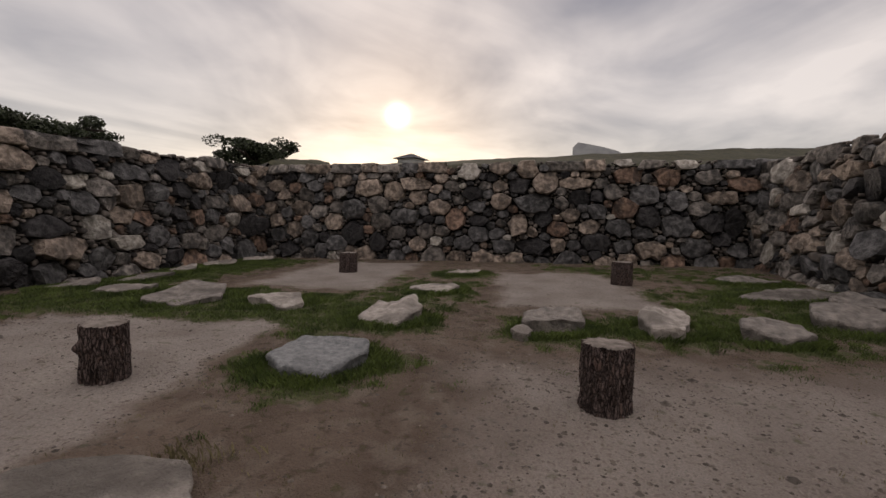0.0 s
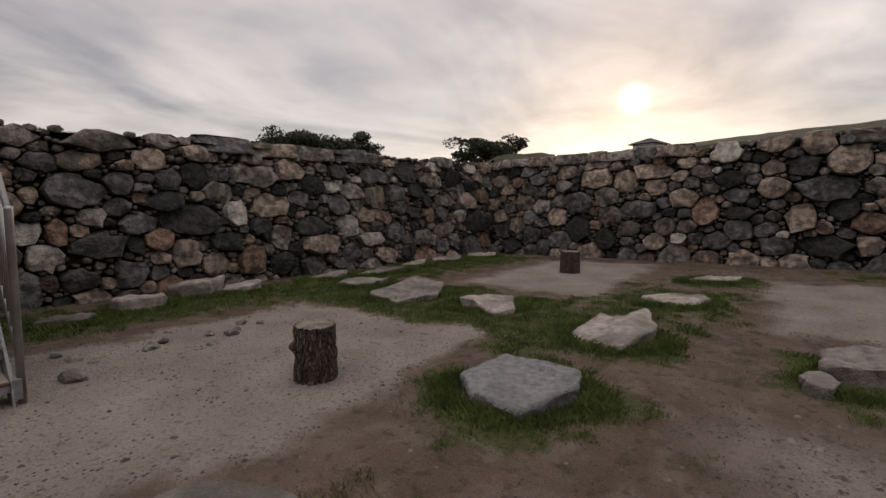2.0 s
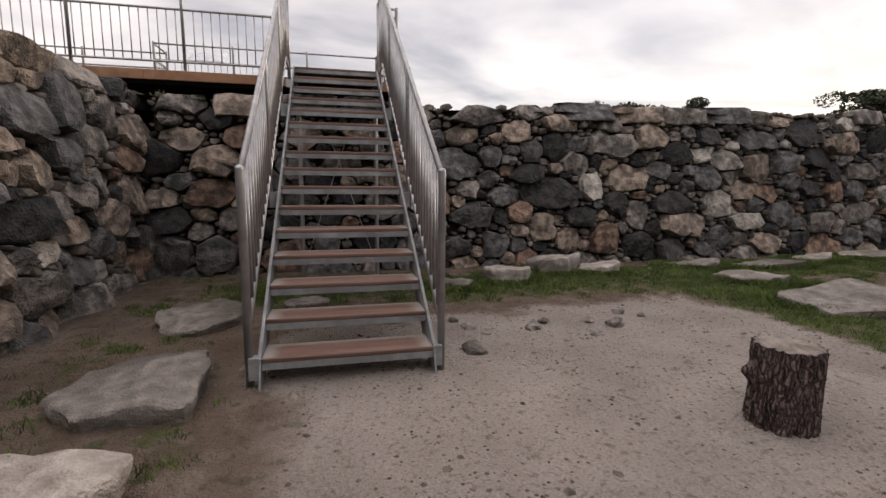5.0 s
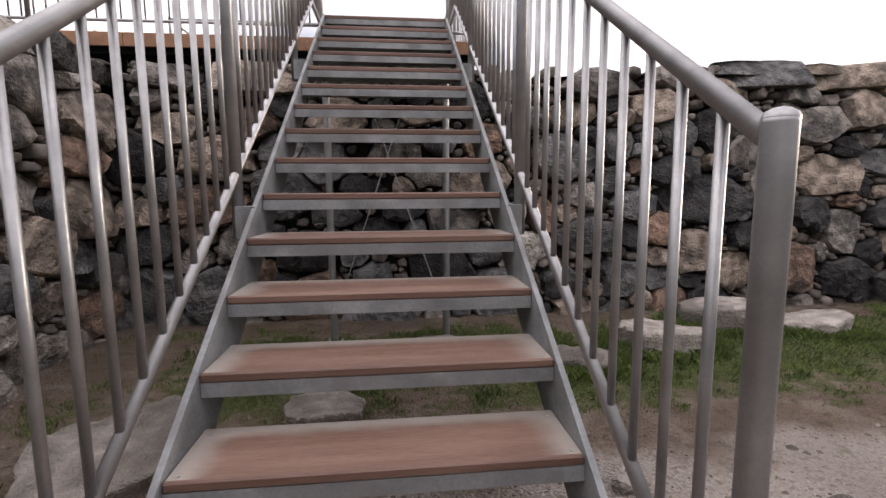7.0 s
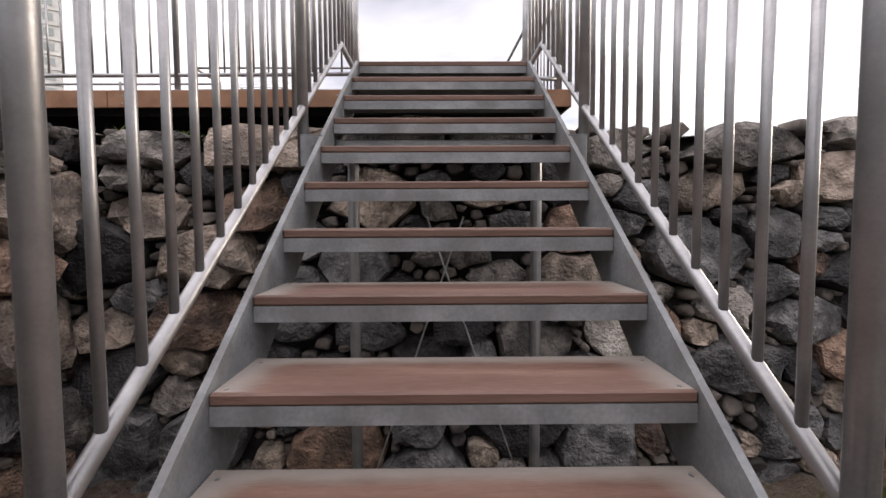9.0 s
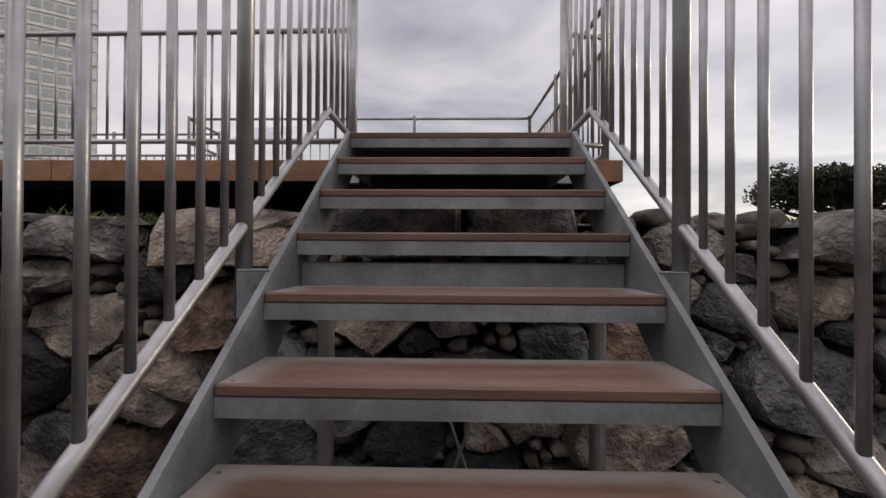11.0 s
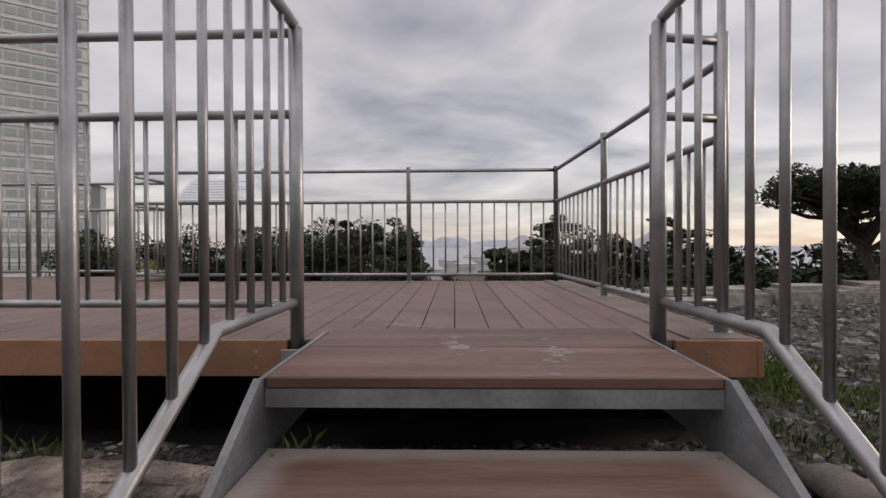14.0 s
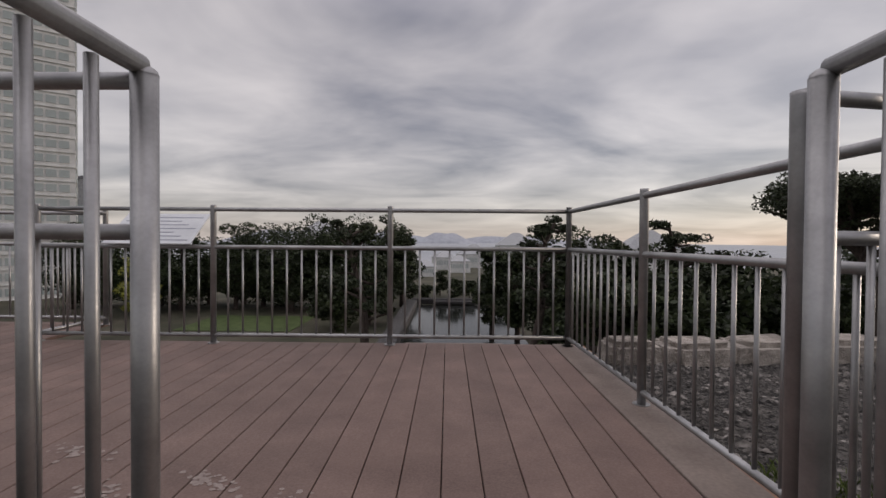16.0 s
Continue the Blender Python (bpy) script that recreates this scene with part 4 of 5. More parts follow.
        for n, py in enumerate(stations[:3]):
            x = side(py)
            zb = 0.0 if n == 0 else RISE / RUN * py - 0.165
            zt = foot(py) + up + (0.02 if n == 0 else 0.0)
            put("post", mesh_of("post", *tube([(x, py, zb), (x, py, zt - 0.014), (x, py, zt - 0.004)], 0.026, 16), STEEL, True), rail)
            put("post_cap", mesh_of("post_cap", *dome(x, py, zt - 0.006, 0.0265, 0.016), STEEL, True), rail)
            zp = zb + (0.10 if n == 0 else 0.05)
            inner, outer = sorted((x, sx * (TW / 2 + 0.01)))
            put("bracket", mesh_of("bracket", *joined([bevel_box(inner, outer, py - 0.05, py - 0.042, zp - 0.05, zp + 0.09, 0.002),
                                                       bevel_box(inner, outer, py - 0.05, py + 0.03, zp + 0.09, zp + 0.097, 0.002),
                                                       tube([(x - sx * 0.05, py - 0.054, zp + 0.05), (x - sx * 0.05, py - 0.04, zp + 0.05)], 0.011, 8),
                                                       tube([(x - sx * 0.05, py - 0.054, zp - 0.01), (x - sx * 0.05, py - 0.04, zp - 0.01)], 0.011, 8)]), CHANNEL), rail, "bolted steel bracket")
        for a, b in zip(stations, stations[1:]):
            for n in range(1, 12):
                y = a + (b - a) * n / 12
                put("baluster", mesh_of("baluster", *tube([(side(y), y, foot(y) - 0.02), (side(y), y, foot(y) + up - 0.03)], 0.0115, 10), STEEL, True), rail)
    return st


build_stairs()


# ---- viewing deck ----
DX0, DX1, DY0, DY1 = -6.6, 1.02, 4.94, 7.82
LANDING = DECK
DECK = 2.93


def build_deck():
    deck = thing("viewing_deck", "raised viewing deck of brown composite planks on the stone base", "deck")
    w = 0.1465
    x, n = 0.787, 0
    long_plank = mesh_of("plank", *bevel_box(0.002, w - 0.002, 0, DY1 - DY0, -0.03, 0, 0.003), PLANK)
    far_plank = mesh_of("plank", *bevel_box(0.002, w - 0.002, 0, DY1 - DY0 + 0.8, -0.03, 0, 0.003), PLANK)
    while x - w > DX0:
        x -= w
        put("plank", far_plank if x < -3.5 else long_plank, deck, m=pose(x, DY0, DECK))
    put("border_plank", mesh_of("border_plank", *bevel_box(0.789, DX1, DY0, DY1, DECK - 0.032, DECK + 0.006, 0.003), EDGE), deck, "pale dusty border plank")
    for x0, x1 in ((DX0, -0.72), (0.72, DX1)):
        n = max(1, round((x1 - x0) / 1.9))
        for k in range(n):
            a, b = x0 + (x1 - x0) * k / n, x0 + (x1 - x0) * (k + 1) / n
            fb = put("fascia_board", mesh_of("fascia_board", *bevel_box(a + 0.002, b - 0.002, DY0 - 0.026, DY0 - 0.002, DECK - 0.135, DECK + 0.002, 0.003), FASCIA), deck, "orange-brown fascia board")
            for sx in (a + 0.12, b - 0.12):
                for z in (DECK - 0.04, DECK - 0.10):
                    put("screw", mesh_of("screw", *tube([(sx, DY0 - 0.029, z), (sx, DY0 - 0.025, z)], 0.007, 8), CHANNEL), fb)
    put("side_fascia", mesh_of("side_fascia", *bevel_box(DX1 - 0.002, DX1 + 0.022, DY0 - 0.026, DY1, DECK - 0.135, DECK + 0.002, 0.003), FASCIA), deck)
    # joists and supports carry the under-deck shade in their near-black colour
    for k in range(6):
        y = DY0 + 0.15 + k * 0.5
        put("joist", mesh_of("joist", *box(DX0, DX1 - 0.02, y, y + 0.06, DECK - 0.16, DECK - 0.032), SHADE_STEEL), deck)
    # added skirts that block light from below the deck, and a dark filler beam
    for nm, bx in (("back_skirt", (DX0, DX1 - 0.05, DY1 - 0.03, DY1 - 0.005, 2.2, DECK - 0.035)), ("end_skirt", (DX0, DX0 + 0.02, DY0, DY1 - 0.03, 2.2, DECK - 0.035)),
                   ("side_skirt", (DX1 - 0.03, DX1 - 0.006, DY0 + 0.3, DY1 - 0.03, 2.2, DECK - 0.035)), ("rim_beam", (-0.72, 0.72, DY0 + 0.5, DY0 + 0.56, DECK - 0.16, DECK - 0.035))):
        put(nm, mesh_of(nm, *box(*bx), FASCIA if "skirt" in nm else SHADE_STEEL), deck)
    rg = random.Random(8)
    k = 0
    while k < 7:
        px, py = DX1 - 0.2 - k * 1.15, DY0 + 0.6
        put("support", mesh_of("support", *tube([(px, py, 2.35), (px, py, DECK - 0.15)], 0.045, 10), SHADE_STEEL), deck)
        k += 1
    # dusty shoe prints, thin and dry
    bits = []
    for level, cx, cy, ang in ((LANDING, -0.10, 4.72, 4), (LANDING, 0.22, 4.60, -8), *((DECK, *q) for q in ((-0.03, 5.05, 30), (-0.30, 5.25, 60), (-0.55, 5.45, 65), (-0.9, 5.6, 70), (-1.2, 5.5, 72), (-1.5, 5.8, 70), (0.06, 5.02, 20)))):
        for _ in range(46):
            a, b = rg.gauss(0, 0.028), rg.gauss(0, 0.075)
            ca, sa = math.cos(radians(ang)), math.sin(radians(ang))
            px, py, s = cx + ca * a - sa * b, cy + sa * a + ca * b, rg.uniform(0.005, 0.014)
            q = [(px + s * math.cos(t * 1.26 + a) * rg.uniform(0.7, 1.5), py + s * math.sin(t * 1.26 + a) * rg.uniform(0.7, 1.3), level + 0.0008 + 0.000004 * len(bits)) for t in range(5)]
            bits.append((q, [(0, 1, 2, 3, 4)]))
    v, f = joined(bits)
    tagged(put("dust_prints", mesh_of("dust_prints", v, f, SCUFF)), "dried dusty shoe prints on the deck planks", "stains", kind="stuff")


build_deck()


def railing(points, label, post_every=1.43, top=1.09, mid=0.785, low=0.07, gap=0.118, open_start=False):
    """A deck railing along a path: posts, a top rail, a middle rail, a bottom rail and upright bars between the lower two."""
    r = thing("deck_railing", label, "railing", "railings of the deck")
    for p, q in zip(points, points[1:]):
        p, q = Vector((*p, DECK)), Vector((*q, DECK))
        d = q - p
        n = max(1, round(d.length / post_every))
        for name, h, rad in (("top_rail", top, 0.0175), ("middle_rail", mid, 0.0175), ("bottom_rail", low, 0.0165)):
            put(name, mesh_of(name, *tube([p + Vector((0, 0, h)), q + Vector((0, 0, h))], rad, 10), STEEL, True), r)
        for k in range(n + 1):
            if k == 0 and (open_start or p != Vector((*points[0], DECK))):
                continue
            c = p + d * k / n
            put("post", mesh_of("post", *tube([c, c + Vector((0, 0, top + 0.025)), c + Vector((0, 0, top + 0.035))], 0.023, 12), STEEL, True), r)
            put("post_foot", mesh_of("post_foot", *tube([c, c + Vector((0, 0, 0.008))], 0.045, 14), STEEL), r)
        m = int(d.length / gap)
        for k in range(1, m):
            c = p + d * k / m
            if min((k * d.length / m) % (d.length / n), d.length / n - (k * d.length / m) % (d.length / n)) < 0.04:
                continue
            put("baluster", mesh_of("baluster", *tube([c + Vector((0, 0, low)), c + Vector((0, 0, mid))], 0.0085, 8), STEEL, True), r)
    return r


railing([(0.90, 7.75), (-3.42, 7.75), (-3.42, 8.5), (-6.5, 8.5)], "galvanised steel railing along the outer edge of the deck")
railing([(0.98, 5.08), (0.90, 7.75)], "galvanised steel railing along the side of the deck", 1.3)
railing([(-0.692, 4.95), (-6.5, 5.02)], "galvanised steel railing along the front of the deck beside the stairs", 1.45, top=1.17, mid=0.86, low=0.135, open_start=True)


def gate_posts():
    for px in (-0.692, 0.672):
        p = thing("stairhead_post", "thick galvanised post where stair and deck railings meet", "post", "posts at the stairhead")
        put("shaft", mesh_of("shaft", *tube([(px, 4.94, DECK - 0.15), (px, 4.94, DECK + 1.18)], 0.026, 18), STEEL, True), p)
        put("cap", mesh_of("cap", *dome(px, 4.94, DECK + 1.178, 0.0265, 0.02), STEEL, True), p)
        put("foot_plate", mesh_of("foot_plate", *bevel_box(px - 0.05, px + 0.05, 4.90, 4.908, DECK - 0.15, DECK - 0.03, 0.002), STEEL), p)
    r = thing("return_railing", "short galvanised return railing from the stairhead to the deck side", "railing")
    for z in (1.17, 0.86, 0.13):
        put("rail", mesh_of("rail", *tube([(0.70, 5.03, DECK + z), (0.98, 5.08, DECK + z)], 0.0175, 10), STEEL, True), r)
    put("post", mesh_of("post", *tube([(0.70, 5.03, DECK), (0.70, 5.03, DECK + 1.17), (0.70, 5.03, DECK + 1.18)], 0.024, 14), STEEL, True), r)
    put("post", mesh_of("post", *tube([(0.98, 5.08, DECK), (0.98, 5.08, DECK + 1.185), (0.98, 5.08, DECK + 1.20)], 0.027, 14), STEEL, True), r)
    for k in (1, 2):
        c = Vector((0.70, 5.03, DECK)).lerp(Vector((0.98, 5.08, DECK)), k / 3)
        put("baluster", mesh_of("baluster", *tube([c + Vector((0, 0, 0.13)), c + Vector((0, 0, 0.85))], 0.0085, 8), STEEL, True), r)


gate_posts()


def info_board():
    b = thing("information_board", "tilted pale information board fixed to the deck railing", "sign")
    m = pose(-2.50, 7.70, DECK + 0.80, 38, 0, 0)
    v, f = bevel_box(-0.36, 0.36, 0, 0.42, 0, 0.012, 0.003)
    put("panel", mesh_of("panel", [m @ Vector(q) for q in v], f, BOARD), b)
    rows = []
    for k in range(7):
        rows.append(box(-0.32, 0.32 - 0.08 * (k % 3), 0.04 + k * 0.052, 0.052 + k * 0.052, 0.0125, 0.0132))
    v, f = joined(rows)
    put("text_lines", mesh_of("text_lines", [m @ Vector(q) for q in v], f, PRINT), b, "unreadable lines of print")
    for sx in (-0.28, 0.28):
        put("bracket", mesh_of("bracket", *tube([(-2.5 + sx, 7.75, DECK + 0.8), m @ Vector((sx, 0.12, 0))], 0.012, 8), STEEL), b)


info_board()


# ---- log stumps ----
def stump(x, y, r, h, seed, knot=None):
    z0 = soil_z(x, y) - 0.02
    s = thing("log_stump", "upright pine log stump with rough dark bark standing on the sand", "stump", "log stumps", at=pose(x, y, z0))
    seg, rings = 110, 30
    ridge = [noise.noise(Vector((math.cos(6.283 * k / seg) * 5.5, math.sin(6.283 * k / seg) * 5.5, seed))) for k in range(seg)]
    v, f = [], []
    for j in range(rings + 1):
        t = j / rings
        for k in range(seg):
            an = 2 * math.pi * k / seg
            c, sn = math.cos(an), math.sin(an)
            plate = noise.noise(Vector((c * 6, sn * 6, t * h * 7 + seed)))
            crack = abs(noise.noise(Vector((c * 5.0, sn * 5.0, t * h * 2.6 + seed + 9))))
            rr = r * (1 + 0.05 * c * math.sin(seed) + 0.04 * (1 - t) ** 3) + 0.008 * ridge[k] + 0.013 * plate - 0.034 * max(0, 0.2 - crack) / 0.2
            if knot and abs(an - knot) < 0.35:
                rr += 0.055 * math.exp(-((an - knot) / 0.17) ** 2 - ((t - 0.62) / 0.09) ** 2)
            v.append((c * rr, sn * rr, t * h + 0.012 * noise.noise(Vector((c * 2, sn * 2, seed))) * t))
    for j in range(rings):
        for k in range(seg):
            a, b = j * seg + k, j * seg + (k + 1) % seg
            f.append((a, b, b + seg, a + seg))
    put("bark", mesh_of("bark", v, f, BARK, True), s)
    v2, f2 = [], []
    for j, sc in enumerate((0.97, 0.93, 0.6, 0.3)):
        for k in range(seg):
            q = v[rings * seg + k]
            v2.append((q[0] * sc, q[1] * sc, q[2] + (-0.004, 0.004, 0.006, 0.005)[j] + 0.003 * noise.noise(Vector((q[0] * 30, q[1] * 30, j)))))
    for j in range(3):
        for k in range(seg):
            a, b = j * seg + k, j * seg + (k + 1) % seg
            f2.append((a, b, b + seg, a + seg))
    v2.append((0, 0, h + 0.006))
    f2 += [(3 * seg + k, 3 * seg + (k + 1) % seg, 4 * seg) for k in range(seg)]
    put("cut_top", mesh_of("cut_top", v2, f2, CUT, True), s, "weathered sawn top")


stump(2.80, -4.78, 0.185, 0.50, 1.7)
stump(2.33, -0.85, 0.172, 0.47, 4.2, knot=2.6)
stump(9.30, 0.15, 0.20, 0.47, 7.1)
stump(9.05, -5.82, 0.20, 0.47, 9.9)


# ---- flat footing stones ----
def footing(x, y, w, d, turn, h, tone, seed, outline=None):
    rg = random.Random(seed)
    h *= 0.8
    d *= 1.12
    z0 = soil_z(x, y)
    e = rg.uniform(2.0, 2.8)
    v, f = [], []
    corners = []
    m = rg.choice((6, 7, 8))
    start = rg.uniform(0, 1)
    for k in range(m):
        a = 2 * math.pi * (k + start + rg.uniform(-0.28, 0.28)) / m
        c, s = math.cos(a), math.sin(a)
        r = rg.uniform(0.92, 1.16) / ((abs(c) / (w / 2)) ** e + (abs(s) / (d / 2)) ** e) ** (1 / e)
        corners.append((c * r, s * r))
    if outline:
        corners, m, turn = outline, len(outline), 0
    out = []
    for k in range(m):
        (ax, ay), (bx, by) = corners[k], corners[(k + 1) % m]
        for q in (0.05, 0.2, 0.4, 0.6, 0.8, 0.95):
            px, py = ax + (bx - ax) * q, ay + (by - ay) * q
            jag = 0.035 * noise.noise(Vector((px * 5, py * 5, seed))) + 0.02 * noise.noise(Vector((px * 14, py * 14, seed + 7)))
            out.append((px * (1 + jag / max(0.2, math.hypot(px, py))), py * (1 + jag / max(0.2, math.hypot(px, py)))))
    n = len(out)
    lift = 0.13 if x > 2.5 else 0.04
    ti, tj = rg.uniform(-0.05, 0.05) + lift * math.cos(radians(turn)), rg.uniform(-0.05, 0.05) - lift * math.sin(radians(turn))
    levels = ((0.90, -0.10), (0.95, h * 0.3), (0.99, h * 0.6), (1.0, h * 0.82), (0.985, h * 0.93), (0.95, h * 0.99), (0.88, h), (0.76, h), (0.62, h), (0.47, h), (0.32, h), (0.16, h))
    for sc, zz in levels:
        for px, py in out:
            qx, qy = px * sc, py * sc
            step = 0.022 * math.floor(2.2 * noise.noise(Vector((qx * 1.6, qy * 3.0, seed + 2))) + 0.5)
            bump = 0.10 * h * noise.noise(Vector((qx * 7, qy * 7, seed))) + 0.30 * h * noise.noise(Vector((qx * 2.2, qy * 2.2, seed + 4))) + step
            jut = 0.02 * noise.noise(Vector((qx * 8, qy * 8, zz * 14 + seed)))
            v.append((qx + jut * (zz < h * 0.9), qy + jut * (zz < h * 0.9), zz + (bump + ti * qx + tj * qy) * (1 if zz > 0 else 0)))
    nl = len(levels)
    for k in range(nl - 1):
        for i in range(n):
            a, b = k * n + i, k * n + (i + 1) % n
            f.append((a, b, b + n, a + n))
    v.append((0, 0, h))
    f += [((nl - 1) * n + i, (nl - 1) * n + (i + 1) % n, nl * n) for i in range(n)]
    me = mesh_of("footing_stone", v, f, FOOT[tone], True)
    me.set_sharp_from_angle(angle=radians(32))
    look_ = ("blue-grey", "pale weathered", "grey-brown")[tone]
    tagged(put("footing_stone", me, m=pose(x, y, z0, 0, 0, turn)), look_ + " flat foundation stone set in grass", "stone", "foundation stones")


for k, row in enumerate(ALL_FEET):
    footing(*row, k + 3, OUTLINES.get(k))
footing(4.55, -4.10, 0.26, 0.22, 10, 0.14, 1, 77)


def loose_rock(x, y, s, seed, tone=2):
    rg = random.Random(seed)
    bm = bmesh.new()
    bmesh.ops.create_icosphere(bm, subdivisions=2, radius=s)
    for q in bm.verts:
        q.co *= 1 + 0.8 * noise.noise(q.co / s * 0.9 + Vector((seed * 3.7, 0, 0)))
        q.co.z *= 0.62
    me = bpy.data.meshes.new("loose_rock")
    bm.to_mesh(me)
    bm.free()
    me.materials.append(FOOT[tone])
    tagged(put("loose_rock", me, m=pose(x, y, soil_z(x, y) + s * 0.28, 0, 0, rg.uniform(0, 360))), "small loose grey rock on the sand", "rock", "loose rocks")


for k, (x, y, s) in enumerate(((0.97, 0.62, 0.10), (1.11, 1.20, 0.07), (1.71, 1.07, 0.075), (2.17, 0.79, 0.05), (2.45, 0.96, 0.075), (2.76, 1.32, 0.06), (1.02, 1.42, 0.05), (1.86, 1.22, 0.05), (2.30, 1.12, 0.05), (2.58, 1.08, 0.045), (1.22, 1.02, 0.04), (2.9, 1.15, 0.035))):
    loose_rock(x, y, s, k + 1)


# ---- grass, crumbs, gravel ----
def blades(count, where, height, mat, name, label, seed, zf, keep):
    rg = random.Random(seed)
    v, f = [], []
    made = 0
    tries = 0
    while made < count and tries < count * 12:
        tries += 1
        x, y = where(rg)
        k = keep(x, y)
        if rg.random() > k:
            continue
        made += 1
        z = zf(x, y)
        for _ in range(5):
            a, lean = rg.uniform(0, 6.283), rg.uniform(0.1, 0.9)
            h = height * rg.uniform(0.4, 1.3) * (0.55 + 0.6 * k)
            w = rg.uniform(0.002, 0.0048)
            bx, by = x + rg.gauss(0, 0.03), y + rg.gauss(0, 0.03)
            o = len(v)
            ca, sa = math.cos(a), math.sin(a)
            v += [(bx - sa * w, by + ca * w, z - 0.01), (bx + sa * w, by - ca * w, z - 0.01), (bx + ca * lean * h * 0.45 + sa * w * 0.7, by + sa * lean * h * 0.45 - ca * w * 0.7, z + h * 0.62),
                  (bx + ca * lean * h, by + sa * lean * h, z + h * 0.92)]
            f += [(o, o + 1, o + 2), (o, o + 2, o + 3)]
    tagged(put(name, mesh_of(name, v, f, mat)), label, "grass", kind="stuff")


def anywhere(rg):
    return rg.uniform(CX0 + 0.1, CX1 - 0.1), rg.uniform(CY0 + 0.1, CY1 - 0.15)


def off_stone(x, y):
    for fx, fy, w, d, turn, h, _ in ALL_FEET:
        a = radians(turn)
        dx, dy = x - fx, y - fy
        u, q = dx * math.cos(a) + dy * math.sin(a), -dx * math.sin(a) + dy * math.cos(a)
        if (u / (w * 0.5)) ** 2 + (q / (d * 0.5)) ** 2 < 1.0:
            return 0.0
    return 1.0


def beside_feet(rg):
    fx, fy, w, d, turn, *_ = rg.choice(GRASSY)
    a, k = rg.uniform(0, 6.283), rg.uniform(0.48, 0.72)
    u, q = math.cos(a) * w * k, math.sin(a) * d * (k + 0.06)
    t = radians(turn)
    return fx + u * math.cos(t) - q * math.sin(t), fy + u * math.sin(t) + q * math.cos(t)


blades(38000, anywhere, 0.044, GRASS, "grass", "short green grass growing between the foundation stones", 31, soil_z, lambda x, y: (min(1, max(0, 2.2 * (grass_at(x, y) + 0.9 * n2d(x, y, 4.5, 40) - 0.28))) if grass_at(x, y) > 0.08 else 0) * (1 - sand_at(x, y)) * off_stone(x, y))
blades(20000, beside_feet, 0.08, GRASS, "grass_fringe", "taller green grass round the foundation stones", 32, soil_z, lambda x, y: (0.2 + 0.8 * grass_at(x, y)) * off_stone(x, y))
blades(6000, anywhere, 0.034, DRYGRASS, "dry_grass", "sparse dry grass on the soil", 33, soil_z, lambda x, y: 0.6 * max(0, 0.5 - abs(grass_at(x, y) - 0.35)) * (1 - sand_at(x, y)) * off_stone(x, y))


def crumbs(count, area, size, mat, name, label, seed, zf, keep):
    rg = random.Random(seed)
    v, f = [], []
    for _ in range(count):
        x, y = rg.uniform(area[0], area[1]), rg.uniform(area[2], area[3])
        if rg.random() > keep(x, y):
            continue
        s = size * rg.uniform(0.35, 1.0) ** 1.5 * (2.2 if rg.random() < 0.03 else 1)
        z, o, a = zf(x, y), len(v), rg.uniform(0, 6.283)
        for k in range(5):
            t = a + 1.2566 * k
            v.append((x + math.cos(t) * s * rg.uniform(0.7, 1.3), y + math.sin(t) * s * rg.uniform(0.7, 1.3), z - 0.002))
        v.append((x + rg.uniform(-0.3, 0.3) * s, y + rg.uniform(-0.3, 0.3) * s, z + s * rg.uniform(0.25, 0.7)))
        f += [(o + k, o + (k + 1) % 5, o + 5) for k in range(5)]
    tagged(put(name, mesh_of(name, v, f, mat)), label, "debris", kind="stuff")


crumbs(30000, (CX0, 6.5, -8.5, 3.0), 0.016, CLOD, "soil_crumbs", "scattered crumbs of soil and small stones on the sand", 41, soil_z, lambda x, y: (0.45 + 0.4 * sand_at(x, y)) * max(0, 0.45 + 1.2 * n2d(x, y, 1.4, 3)))
crumbs(24000, (-1.0, 6.5, -6.5, 3.0), 0.024, CLOD, "soil_clods", "clods of dark soil and dry litter along the edge of the sand", 46, soil_z, lambda x, y: (6.0 * sand_at(x, y) * (1 - sand_at(x, y)) + 0.05) * max(0, 0.5 + n2d(x, y, 3, 8)) * off_stone(x, y))
crumbs(26000, (0.9, 7.5, 4.7, 9.2), 0.035, PEBBLE, "gravel", "loose broken gravel beside the deck", 42, terrace_z, lambda x, y: 0.0 if x < 1.1 and y > 4.9 else 0.95)
crumbs(2500, (-6.0, 1.0, 4.72, 5.0), 0.03, PEBBLE, "gravel_under_deck", "loose gravel under the edge of the deck", 43, terrace_z, lambda x, y: 0.9)
blades(900, lambda rg: (rg.uniform(0.9, 3.2), rg.uniform(4.72, 6.6)), 0.055, GRASS, "weeds", "green weeds in the gravel beside the deck", 44, terrace_z, lambda x, y: max(0, 0.75 - abs(x - 1.7) * 0.6 + n2d(x, y, 2.0)) if x > 1.1 or y < 4.9 else 0)
blades(150, lambda rg: (rg.uniform(-4.5, -0.6), rg.uniform(4.72, 5.0)), 0.11, GRASS, "weeds_under_deck", "weeds under the front of the deck", 45, terrace_z, lambda x, y: max(0, 0.4 + n2d(x, y, 1.5)))


